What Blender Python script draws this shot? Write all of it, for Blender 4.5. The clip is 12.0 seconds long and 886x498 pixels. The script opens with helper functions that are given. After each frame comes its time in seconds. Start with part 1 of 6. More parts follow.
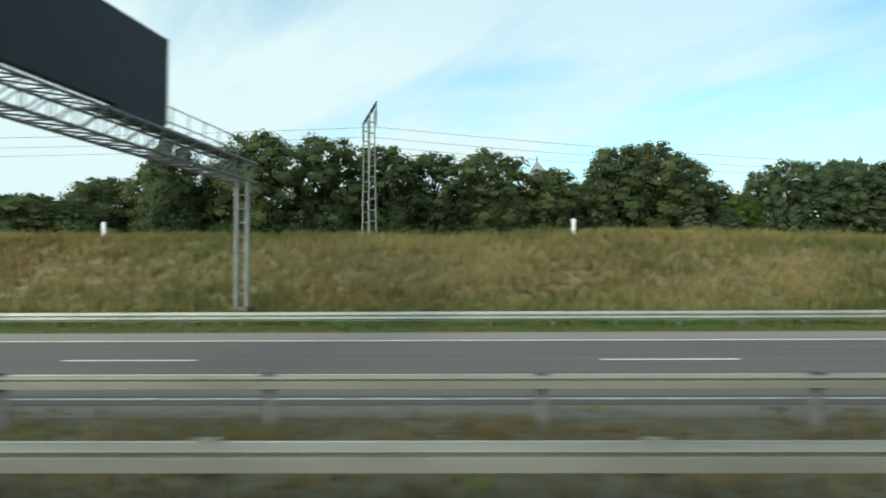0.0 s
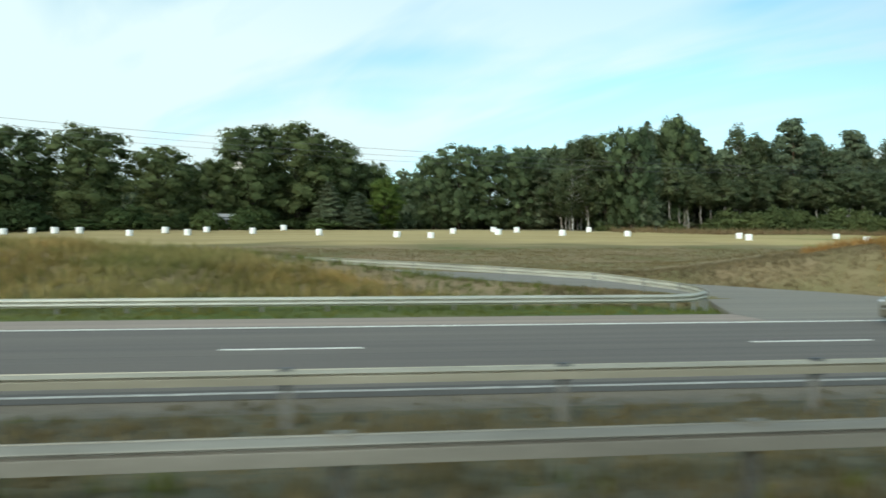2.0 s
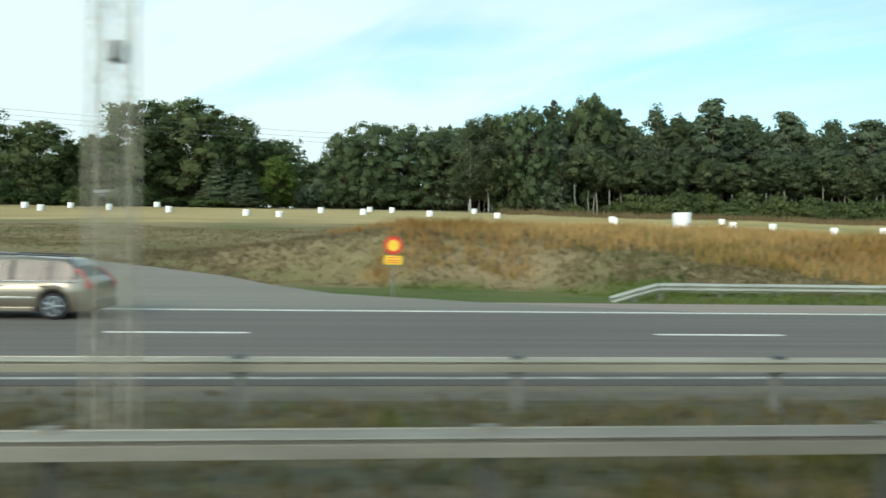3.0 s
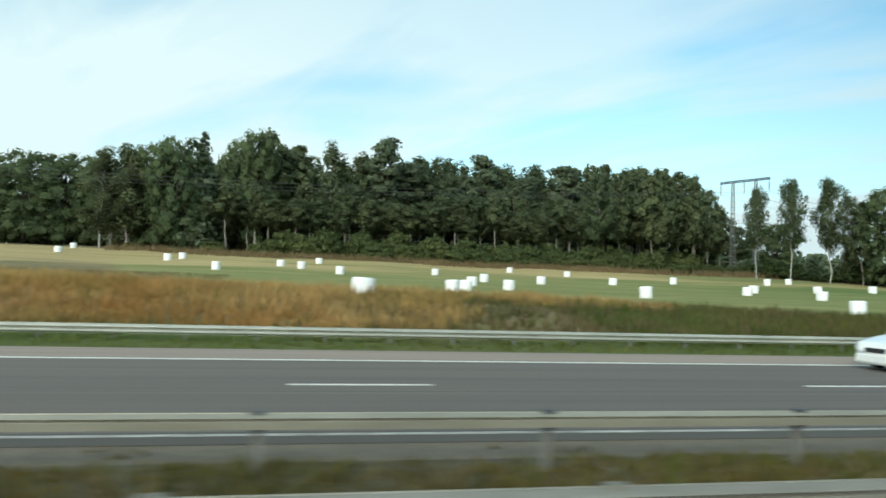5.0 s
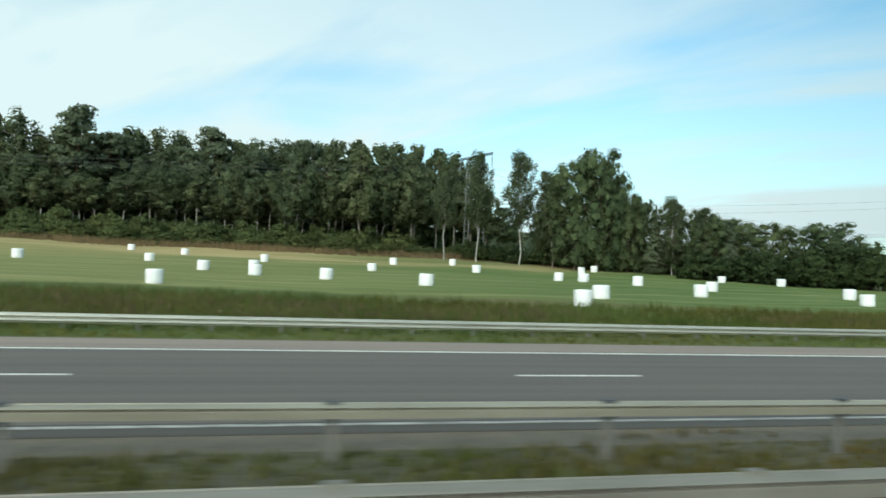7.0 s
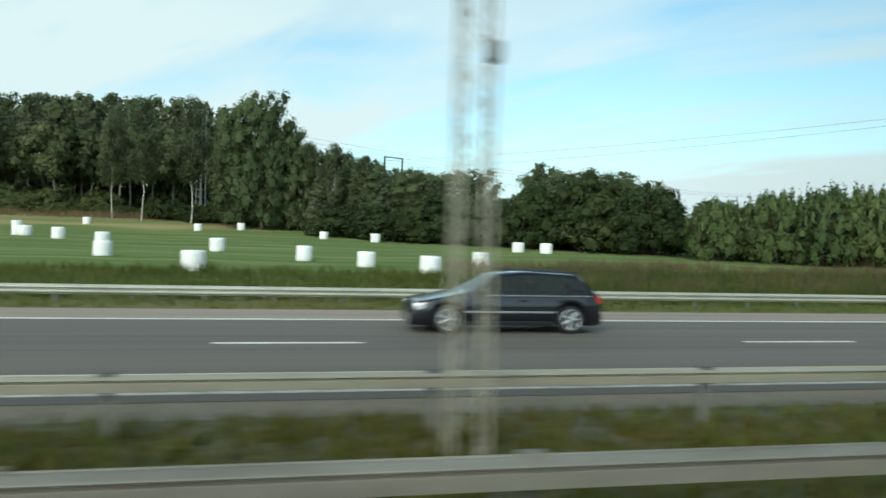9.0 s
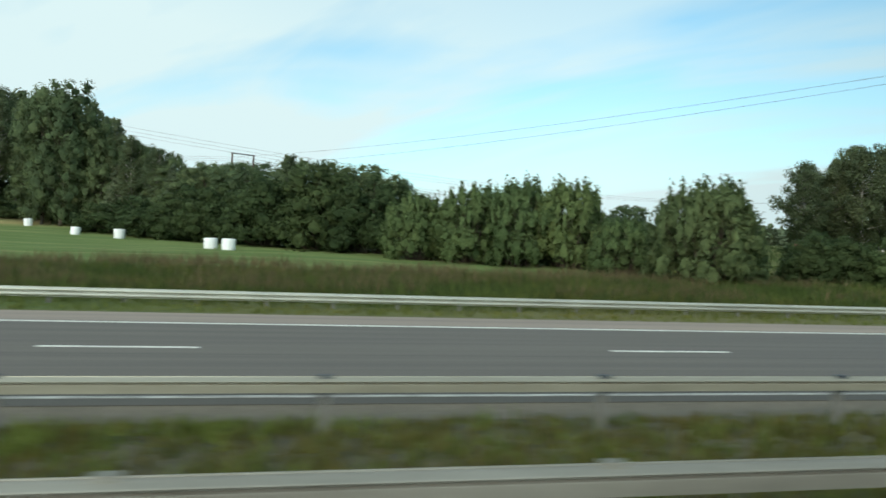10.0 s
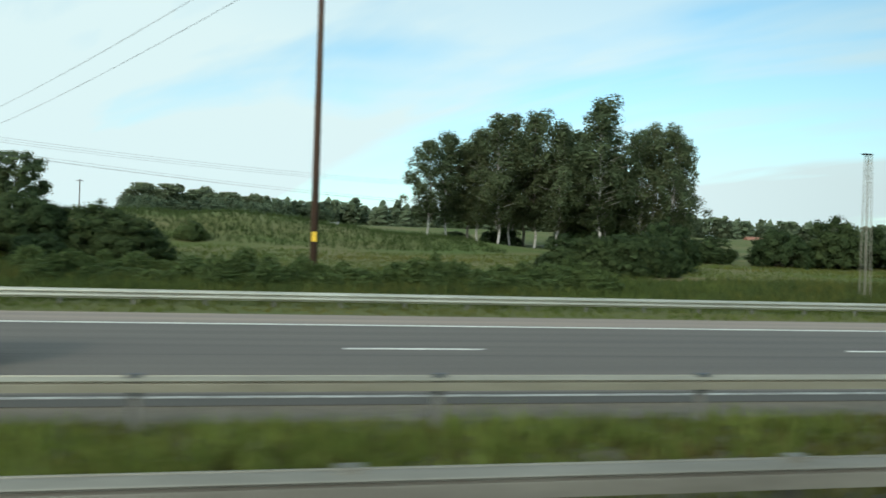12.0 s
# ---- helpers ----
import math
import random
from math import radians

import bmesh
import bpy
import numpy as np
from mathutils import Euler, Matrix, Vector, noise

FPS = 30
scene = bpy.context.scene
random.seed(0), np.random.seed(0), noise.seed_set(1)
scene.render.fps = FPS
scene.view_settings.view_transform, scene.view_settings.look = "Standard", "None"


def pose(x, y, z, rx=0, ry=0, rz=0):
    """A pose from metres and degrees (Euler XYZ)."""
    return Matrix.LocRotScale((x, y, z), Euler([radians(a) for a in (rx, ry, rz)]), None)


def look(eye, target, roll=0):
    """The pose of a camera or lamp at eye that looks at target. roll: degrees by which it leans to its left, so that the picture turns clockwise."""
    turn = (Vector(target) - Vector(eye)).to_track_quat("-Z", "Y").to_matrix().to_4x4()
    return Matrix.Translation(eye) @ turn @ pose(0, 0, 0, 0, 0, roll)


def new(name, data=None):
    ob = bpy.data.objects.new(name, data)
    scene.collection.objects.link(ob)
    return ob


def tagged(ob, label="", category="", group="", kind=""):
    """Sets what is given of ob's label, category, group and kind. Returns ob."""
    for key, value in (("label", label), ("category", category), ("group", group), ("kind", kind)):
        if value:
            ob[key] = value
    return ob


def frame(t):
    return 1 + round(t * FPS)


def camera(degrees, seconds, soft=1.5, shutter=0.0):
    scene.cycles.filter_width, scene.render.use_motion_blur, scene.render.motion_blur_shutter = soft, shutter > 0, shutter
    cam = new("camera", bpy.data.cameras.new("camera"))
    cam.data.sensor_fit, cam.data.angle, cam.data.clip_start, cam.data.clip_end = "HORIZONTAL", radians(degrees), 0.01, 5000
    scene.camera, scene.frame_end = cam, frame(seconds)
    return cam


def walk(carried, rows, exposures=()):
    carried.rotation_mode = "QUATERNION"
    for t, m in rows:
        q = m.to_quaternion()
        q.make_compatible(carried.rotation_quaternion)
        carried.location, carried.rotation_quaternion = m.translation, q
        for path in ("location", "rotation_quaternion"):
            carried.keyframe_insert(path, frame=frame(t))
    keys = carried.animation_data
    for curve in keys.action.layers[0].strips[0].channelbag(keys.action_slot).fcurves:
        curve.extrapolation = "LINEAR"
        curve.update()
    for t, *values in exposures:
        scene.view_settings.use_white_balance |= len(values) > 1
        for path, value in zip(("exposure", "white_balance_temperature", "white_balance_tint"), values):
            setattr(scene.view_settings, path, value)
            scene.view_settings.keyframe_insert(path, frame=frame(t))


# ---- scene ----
cam = camera(64.74, 12.0, soft=1.6, shutter=0.2)
# seconds, x, y, z, yaw, pitch, roll: a coach on the nearer carriageway, looking out sideways
PATH = [
    (0, 2.22, -0.54, 1.88, 0.90, 2.14, 0.25),
    (0.5, 15.74, -0.33, 1.82, 0.59, 2.24, 0.26),
    (1, 29.33, -0.57, 1.88, 0.26, 2.22, 0.17),
    (1.5, 42.95, -0.22, 1.86, -0.46, 2.56, -0.66),
    (2, 56.44, -0.29, 1.99, -6.68, 0.61, 0.02),
    (2.5, 69.82, -0.26, 2.08, -8.67, 0.04, 0.22),
    (3, 83.46, -0.26, 2.12, -4.40, -0.95, -0.89),
    (3.5, 96.99, -0.19, 2.13, -5.32, 2.04, -1.10),
    (5.5, 151.45, 0.37, 2.09, -11.53, 3.20, -1.75),
    (6, 165.06, 0.39, 2.06, -9.45, 3.48, -2.13),
    (6.5, 178.67, 0.31, 2.10, -9.47, 2.77, -1.97),
    (7, 192.30, 0.31, 2.10, -13.10, 2.36, -1.99),
    (9, 246.99, 0.43, 2.02, -12.11, -0.06, -1.53),
    (9.5, 260.60, 0.23, 2.05, -12.04, 0.27, -1.52),
    (10, 274.30, 0.17, 2.07, -11.94, 0.45, -2.16),
    (10.5, 287.94, 0.18, 2.07, -11.83, 0.25, -2.38),
    (11, 301.58, -0.05, 2.08, -10.93, 0.12, -2.01),
    (11.5, 315.22, -0.07, 2.10, -10.29, 0.09, -1.86),
    (12, 328.87, 0.18, 2.10, -10.06, 0.25, -1.75),
]
walk(cam, [(t, pose(x, y, z, 90 + p, r, w)) for t, x, y, z, w, p, r in PATH],
     [(t, e, 6600, 10) for t, e in ((0, 0.02), (1.5, 0.02), (2.5, 0.15), (3.5, 0.15), (5.5, 0.01), (7, -0.02), (9, -0.05), (12, -0.05))])

# ---- sky, sun ----
SUN_ELEV, SUN_AZ = 25.0, 214.0   # the sun stands to the left and behind the coach, behind thin cloud
world = bpy.data.worlds.new("world")
scene.world = world
world.use_nodes = True
wn, wl = world.node_tree.nodes, world.node_tree.links
wn.clear()
w_out = wn.new("ShaderNodeOutputWorld")
w_bg = wn.new("ShaderNodeBackground")
w_sky = wn.new("ShaderNodeTexSky")
w_sky.sky_type = "NISHITA"
w_sky.sun_disc = False
w_sky.sun_elevation = radians(SUN_ELEV)
w_sky.sun_rotation = radians(SUN_AZ)
w_sky.air_density, w_sky.dust_density, w_sky.ozone_density = 1.0, 0.6, 2.0
w_co = wn.new("ShaderNodeTexCoord")
# thin high cloud, drawn out in slanting streaks: the sky's direction is laid onto a flat layer overhead
w_sep = wn.new("ShaderNodeSeparateXYZ")
wl.new(w_co.outputs["Generated"], w_sep.inputs[0])
w_zz = wn.new("ShaderNodeMath"); w_zz.operation = "ADD"; w_zz.inputs[1].default_value = 0.22
wl.new(w_sep.outputs["Z"], w_zz.inputs[0])
w_px = wn.new("ShaderNodeMath"); w_px.operation = "DIVIDE"
w_py = wn.new("ShaderNodeMath"); w_py.operation = "DIVIDE"
wl.new(w_sep.outputs["X"], w_px.inputs[0]); wl.new(w_zz.outputs[0], w_px.inputs[1])
wl.new(w_sep.outputs["Y"], w_py.inputs[0]); wl.new(w_zz.outputs[0], w_py.inputs[1])
w_cmb = wn.new("ShaderNodeCombineXYZ")
wl.new(w_px.outputs[0], w_cmb.inputs[0]); wl.new(w_py.outputs[0], w_cmb.inputs[1])


def cloud_layer(scale, rz, stretch, detail, lo, hi, shift):
    turn = wn.new("ShaderNodeMapping")
    turn.inputs["Rotation"].default_value = (0, 0, radians(rz))
    wl.new(w_cmb.outputs[0], turn.inputs["Vector"])
    mp = wn.new("ShaderNodeMapping")
    mp.inputs["Scale"].default_value = (scale, scale * stretch, 1)
    mp.inputs["Location"].default_value = (shift, shift * 0.37, 0)
    wl.new(turn.outputs[0], mp.inputs["Vector"])
    nz = wn.new("ShaderNodeTexNoise")
    nz.inputs["Scale"].default_value = 1.0
    nz.inputs["Detail"].default_value = detail
    nz.inputs["Roughness"].default_value = 0.55
    nz.inputs["Distortion"].default_value = 0.6
    wl.new(mp.outputs[0], nz.inputs["Vector"])
    rm = wn.new("ShaderNodeMapRange")
    rm.interpolation_type = "SMOOTHSTEP"
    rm.inputs["From Min"].default_value, rm.inputs["From Max"].default_value = lo, hi
    wl.new(nz.outputs["Fac"], rm.inputs["Value"])
    return rm.outputs["Result"]


w_a = cloud_layer(0.42, 50, 2.6, 4, 0.28, 0.60, 3.1)
w_b = cloud_layer(1.1, 54, 3.0, 7, 0.38, 0.74, 7.7)
w_mx = wn.new("ShaderNodeMath"); w_mx.operation = "MULTIPLY_ADD"; w_mx.use_clamp = True
w_mx.inputs[1].default_value = 0.35
wl.new(w_b, w_mx.inputs[0]); wl.new(w_a, w_mx.inputs[2])
w_fac = wn.new("ShaderNodeMath"); w_fac.operation = "MULTIPLY"; w_fac.inputs[1].default_value = 0.86
wl.new(w_mx.outputs[0], w_fac.inputs[0])
w_sun = wn.new("ShaderNodeMath"); w_sun.operation = "MULTIPLY_ADD"; w_sun.use_clamp = True   # the veil thickens towards the sun
w_sun.inputs[1].default_value = -0.5
wl.new(w_sep.outputs["X"], w_sun.inputs[0]); wl.new(w_fac.outputs[0], w_sun.inputs[2])
w_low = wn.new("ShaderNodeMapRange"); w_low.interpolation_type = "SMOOTHSTEP"   # and towards the horizon
w_low.inputs["From Min"].default_value, w_low.inputs["From Max"].default_value = 0.0, 0.42
w_low.inputs["To Min"].default_value, w_low.inputs["To Max"].default_value = 0.55, -0.08
wl.new(w_sep.outputs["Z"], w_low.inputs["Value"])
w_veil = wn.new("ShaderNodeMath"); w_veil.operation = "ADD"; w_veil.use_clamp = True
wl.new(w_sun.outputs[0], w_veil.inputs[0]); wl.new(w_low.outputs["Result"], w_veil.inputs[1])
w_dot = wn.new("ShaderNodeVectorMath"); w_dot.operation = "DOT_PRODUCT"   # thin cloud shines round the sun
w_dot.inputs[1].default_value = (math.sin(radians(SUN_AZ)) * math.cos(radians(SUN_ELEV)), math.cos(radians(SUN_AZ)) * math.cos(radians(SUN_ELEV)), math.sin(radians(SUN_ELEV)))
wl.new(w_co.outputs["Generated"], w_dot.inputs[0])
w_pos = wn.new("ShaderNodeMath"); w_pos.operation = "MAXIMUM"; w_pos.inputs[1].default_value = 0.0
wl.new(w_dot.outputs["Value"], w_pos.inputs[0])
w_sq = wn.new("ShaderNodeMath"); w_sq.operation = "POWER"; w_sq.inputs[1].default_value = 2.0
wl.new(w_pos.outputs[0], w_sq.inputs[0])
w_glow = wn.new("ShaderNodeMath"); w_glow.operation = "MULTIPLY_ADD"
w_glow.inputs[1].default_value, w_glow.inputs[2].default_value = 1.4, 1.0
wl.new(w_sq.outputs[0], w_glow.inputs[0])
w_mul = wn.new("ShaderNodeVectorMath"); w_mul.operation = "MULTIPLY"
w_mul.inputs[1].default_value = (0.160, 0.220, 0.196)
wl.new(w_sky.outputs[0], w_mul.inputs[0])
w_mix = wn.new("ShaderNodeMix"); w_mix.data_type = "RGBA"
w_mix.inputs["B"].default_value = (0.748, 0.953, 0.98, 1)
wl.new(w_veil.outputs[0], w_mix.inputs["Factor"])
w_dim = wn.new("ShaderNodeMapRange"); w_dim.interpolation_type = "SMOOTHSTEP"   # and the sky dims away from it
w_dim.inputs["From Min"].default_value, w_dim.inputs["From Max"].default_value = 0.35, 0.95
w_dim.inputs["To Min"].default_value, w_dim.inputs["To Max"].default_value = 1.0, 0.72
wl.new(w_sep.outputs["X"], w_dim.inputs["Value"])
w_str = wn.new("ShaderNodeMath"); w_str.operation = "MULTIPLY"
wl.new(w_glow.outputs[0], w_str.inputs[0]); wl.new(w_dim.outputs["Result"], w_str.inputs[1])
wl.new(w_str.outputs[0], w_bg.inputs["Strength"])
wl.new(w_mul.outputs[0], w_mix.inputs["A"])
wl.new(w_mix.outputs["Result"], w_bg.inputs["Color"])
wl.new(w_bg.outputs[0], w_out.inputs[0])

sun_data = bpy.data.lights.new("sun", "SUN")
sun_data.energy, sun_data.angle, sun_data.color = 1.6, radians(10), (1.0, 0.89, 0.74)
sun = new("sun", sun_data)
sa, se = radians(SUN_AZ), radians(SUN_ELEV)
sun.matrix_world = look((math.sin(sa) * math.cos(se) * 50, math.cos(sa) * math.cos(se) * 50, math.sin(se) * 50), (0, 0, 0))


# ---- materials ----
def material(name, rough=0.8, metal=0.0):
    m = bpy.data.materials.new(name)
    m.use_nodes = True
    b = m.node_tree.nodes["Principled BSDF"]
    b.inputs["Roughness"].default_value, b.inputs["Metallic"].default_value = rough, metal
    return m, m.node_tree.nodes, m.node_tree.links, b


def tex(n, l, scale, detail=4, rough=0.6, stretch=(1, 1, 1), source="Object"):
    co = n.new("ShaderNodeNewGeometry") if source == "Position" else n.new("ShaderNodeTexCoord")
    mp = n.new("ShaderNodeMapping")
    mp.inputs["Scale"].default_value = stretch
    l.new(co.outputs[source], mp.inputs["Vector"])
    t = n.new("ShaderNodeTexNoise")
    t.inputs["Scale"].default_value, t.inputs["Detail"].default_value, t.inputs["Roughness"].default_value = scale, detail, rough
    l.new(mp.outputs[0], t.inputs["Vector"])
    return t.outputs["Fac"]


def ramp(n, l, fac, stops):
    r = n.new("ShaderNodeValToRGB")
    while len(r.color_ramp.elements) < len(stops):
        r.color_ramp.elements.new(0.5)
    for e, (p, c) in zip(r.color_ramp.elements, stops):
        e.position, e.color = p, (*c, 1)
    l.new(fac, r.inputs["Fac"])
    return r.outputs["Color"]


def mixc(n, l, fac, a, b, mode="MIX"):
    x = n.new("ShaderNodeMix")
    x.data_type, x.blend_type = "RGBA", mode
    for key, v in (("Factor", fac), ("A", a), ("B", b)):
        if isinstance(v, (int, float)):
            x.inputs[key].default_value = v
        elif isinstance(v, tuple):
            x.inputs[key].default_value = (*v, 1)
        else:
            l.new(v, x.inputs[key])
    return x.outputs["Result"]


def bump(n, l, b, height, strength, dist):
    u = n.new("ShaderNodeBump")
    u.inputs["Strength"].default_value, u.inputs["Distance"].default_value = strength, dist
    l.new(height, u.inputs["Height"])
    l.new(u.outputs[0], b.inputs["Normal"])


def mottled(name, dark, light, scale, rough=0.8, metal=0.0, big=0.0, bumps=0.0, stretch=(1, 1, 1), source="Object"):
    """A surface with grain at one scale and stains at a larger one."""
    m, n, l, b = material(name, rough, metal)
    f = tex(n, l, scale, 5, 0.65, stretch, source)
    c = ramp(n, l, f, [(0.3, dark), (0.7, light)])
    if big:
        g = tex(n, l, scale * 0.13, 3, 0.6, stretch, source)
        c = mixc(n, l, 0.8, c, ramp(n, l, g, [(0.35, (1 - big,) * 3), (0.65, (1, 1, 1))]), "MULTIPLY")
    l.new(c, b.inputs["Base Color"])
    if bumps:
        bump(n, l, b, f, bumps, 0.02)
    return m


def plain(name, color, rough=0.5, metal=0.0, var=0.12, scale=6.0):
    return mottled(name, tuple(c * (1 - var) for c in color), tuple(min(1, c * (1 + var)) for c in color), scale, rough, metal)


def leaf_material(name, dark, light, back=0.48, tints=()):
    m, n, l, b = material(name, 0.6)
    geo, inf = n.new("ShaderNodeNewGeometry"), n.new("ShaderNodeObjectInfo")
    c = ramp(n, l, geo.outputs["Random Per Island"], [(0.0, dark), (1.0, light)])
    patch = tex(n, l, 0.35, 2, 0.5, source="Position")
    c = mixc(n, l, 0.7, c, ramp(n, l, patch, [(0.3, (0.76, 0.80, 0.76)), (0.7, (1.12, 1.08, 1.0))]), "MULTIPLY")
    sprig = tex(n, l, 3.2, 3, 0.7, source="Position")
    c = mixc(n, l, 0.8, c, ramp(n, l, sprig, [(0.32, (0.74, 0.76, 0.74)), (0.68, (1.2, 1.18, 1.14))]), "MULTIPLY")
    for k, tint in enumerate(tints):   # wide patches where something greener or browner grows
        wide = tex(n, l, 0.13 + 0.05 * k, 4, 0.6, (0.55, 1, 1.6), "Position")
        c = mixc(n, l, ramp(n, l, wide, [(0.47, (0, 0, 0)), (0.62, (1, 1, 1))]), c, mixc(n, l, 1.0, c, tint, "MULTIPLY"))
    bump(n, l, b, sprig, 0.7, 0.2)
    c = mixc(n, l, 0.6, c, ramp(n, l, inf.outputs["Random"], [(0.0, (0.72, 0.80, 0.78)), (1.0, (1.2, 1.12, 1.0))]), "MULTIPLY")
    l.new(c, b.inputs["Base Color"])
    b.inputs["Specular IOR Level"].default_value = 0.12
    tr = n.new("ShaderNodeBsdfTranslucent")
    l.new(c, tr.inputs["Color"])
    mx = n.new("ShaderNodeMixShader")
    mx.inputs["Fac"].default_value = back
    l.new(b.outputs[0], mx.inputs[1]); l.new(tr.outputs[0], mx.inputs[2])
    l.new(mx.outputs[0], n["Material Output"].inputs["Surface"])
    return m


LEAF = leaf_material("leaf_linden", (0.092, 0.126, 0.060), (0.172, 0.218, 0.103))
LEAF_OAK = leaf_material("leaf_oak", (0.108, 0.150, 0.082), (0.188, 0.244, 0.123))
LEAF_BIRCH = leaf_material("leaf_birch", (0.120, 0.156, 0.090), (0.208, 0.252, 0.140))
LEAF_PINE = leaf_material("needle_pine", (0.128, 0.166, 0.112), (0.210, 0.254, 0.162), 0.42)
LEAF_WILLOW = leaf_material("leaf_willow", (0.104, 0.142, 0.064), (0.184, 0.236, 0.112))
LEAF_SALLOW = leaf_material("leaf_sallow", (0.084, 0.126, 0.052), (0.150, 0.205, 0.084))
LEAF_SHRUB = leaf_material("leaf_shrub", (0.050, 0.078, 0.034), (0.098, 0.138, 0.060))
LEAF_WEED = leaf_material("leaf_weed", (0.078, 0.112, 0.042), (0.140, 0.186, 0.070))
LEAF_LIGHT = leaf_material("leaf_light", (0.095, 0.150, 0.039), (0.176, 0.247, 0.065))
LEAF_BELT = leaf_material("leaf_belt", (0.108, 0.140, 0.056), (0.190, 0.230, 0.100))
LEAF_PALE = leaf_material("leaf_pale", (0.108, 0.156, 0.066), (0.190, 0.258, 0.112))
GRASS_DRY = leaf_material("grass_dry", (0.425, 0.270, 0.116), (0.730, 0.492, 0.236), tints=((0.80, 0.68, 0.58), (0.78, 0.82, 0.70)))
GRASS_GREEN = leaf_material("grass_green", (0.098, 0.130, 0.035), (0.190, 0.220, 0.066), tints=((1.15, 0.88, 0.85), (0.70, 0.78, 0.70)))
GRASS_OLIVE = leaf_material("grass_olive", (0.254, 0.212, 0.090), (0.500, 0.405, 0.195), tints=((0.45, 0.62, 0.48), (0.80, 0.74, 0.64)))
GRASS_PALE = leaf_material("grass_pale", (0.240, 0.185, 0.110), (0.420, 0.335, 0.210))
GRASS_LITTER = leaf_material("grass_litter", (0.190, 0.142, 0.086), (0.345, 0.262, 0.165))
GRASS_BROWN = leaf_material("grass_brown", (0.142, 0.112, 0.060), (0.262, 0.205, 0.115))
GRASS_MEDIAN = leaf_material("grass_median", (0.085, 0.084, 0.028), (0.178, 0.158, 0.060), tints=((0.75, 0.98, 0.75), (1.2, 0.95, 0.85)))
GRASS_WEED = leaf_material("grass_weed", (0.052, 0.078, 0.026), (0.118, 0.150, 0.052))
GRASS_LUSH = leaf_material("grass_lush", (0.110, 0.150, 0.036), (0.205, 0.255, 0.072))
# brown grass with the coach's shadow put into its colour
GRASS_SHADED = leaf_material("grass_shaded", (0.062, 0.060, 0.026), (0.120, 0.105, 0.048))
GRASS_SEED = leaf_material("grass_seed", (0.128, 0.100, 0.056), (0.245, 0.190, 0.108))
BARK = mottled("bark", (0.035, 0.026, 0.018), (0.10, 0.078, 0.055), 3.0, 0.95, bumps=0.6, stretch=(1, 1, 0.25))
BARK_GREY = mottled("bark_grey", (0.10, 0.088, 0.07), (0.34, 0.31, 0.26), 2.5, 0.9, bumps=0.5, stretch=(1, 1, 0.4))
BARK_STEM = mottled("bark_stem", (0.16, 0.145, 0.12), (0.46, 0.43, 0.37), 2.0, 0.9, big=0.3, stretch=(1, 1, 0.4))
BARK_PINE = mottled("bark_pine", (0.10, 0.055, 0.03), (0.26, 0.16, 0.095), 3.0, 0.9, bumps=0.6, stretch=(1, 1, 0.25))
BARK_BIRCH = mottled("bark_birch", (0.10, 0.09, 0.08), (0.66, 0.63, 0.57), 2.2, 0.8, stretch=(0.6, 0.6, 2.5))
STEEL = mottled("galvanised_steel", (0.290, 0.268, 0.205), (0.415, 0.385, 0.300), 2.0, 0.5, 0.4, big=0.25, stretch=(0.25, 1, 1), source="Position")
STEEL_DULL = mottled("weathered_steel", (0.19, 0.20, 0.19), (0.30, 0.31, 0.295), 3.0, 0.6, 0.4, big=0.2)
# lighter copy of STEEL, with the light on the far rails in its colour
STEEL_LIT = mottled("lit_galvanised_steel", (0.40, 0.395, 0.335), (0.56, 0.552, 0.47), 2.0, 0.45, 0.5, big=0.2, stretch=(0.25, 1, 1), source="Position")
STEEL_OLD = mottled("old_galvanised_steel", (0.185, 0.172, 0.140), (0.300, 0.282, 0.235), 2.0, 0.55, 0.35, big=0.3, stretch=(0.25, 1, 1), source="Position")
STEEL_POST_DARK = mottled("dark_post_steel", (0.055, 0.055, 0.048), (0.110, 0.106, 0.092), 3.0, 0.7, 0.2, big=0.2)
STEEL_POST = mottled("post_steel", (0.17, 0.165, 0.145), (0.27, 0.262, 0.235), 3.0, 0.65, 0.3, big=0.2)
PAINT_WORN = mottled("worn_road_paint", (0.17, 0.165, 0.150), (0.50, 0.49, 0.45), 7.0, 0.75, big=0.3, stretch=(0.3, 1, 1), source="Position")
STEEL_DARK = plain("dark_steel", (0.035, 0.042, 0.05), 0.55, 0.3)
SIGN_BLACK = mottled("sign_panel", (0.008, 0.009, 0.012), (0.016, 0.018, 0.022), 2.0, 0.6)
WOOD_POLE = mottled("creosote_wood", (0.045, 0.024, 0.015), (0.12, 0.066, 0.042), 2.0, 0.9, big=0.3, stretch=(3, 3, 0.3))
PLASTIC_WHITE = mottled("bale_wrap", (0.80, 0.81, 0.79), (0.93, 0.93, 0.91), 2.5, 0.42, big=0.12, bumps=0.5)
WHITE_PAINT = mottled("road_paint", (0.52, 0.505, 0.455), (0.80, 0.78, 0.71), 5.0, 0.7, big=0.2, source="Position")
YELLOW = plain("yellow_sign", (0.80, 0.50, 0.03), 0.45)
RED = plain("red_sign", (0.62, 0.035, 0.015), 0.45)
WIRE = plain("wire", (0.12, 0.125, 0.13), 0.5, 0.4)
ROOF_TILE = mottled("roof_tile", (0.22, 0.10, 0.065), (0.32, 0.15, 0.10), 4.0, 0.85)
PLASTER = mottled("plaster", (0.55, 0.50, 0.42), (0.68, 0.63, 0.55), 3.0, 0.9)
SLATE = mottled("slate", (0.20, 0.20, 0.20), (0.33, 0.33, 0.32), 3.0, 0.7)
BLACK = plain("black_rubber", (0.012, 0.012, 0.013), 0.8)
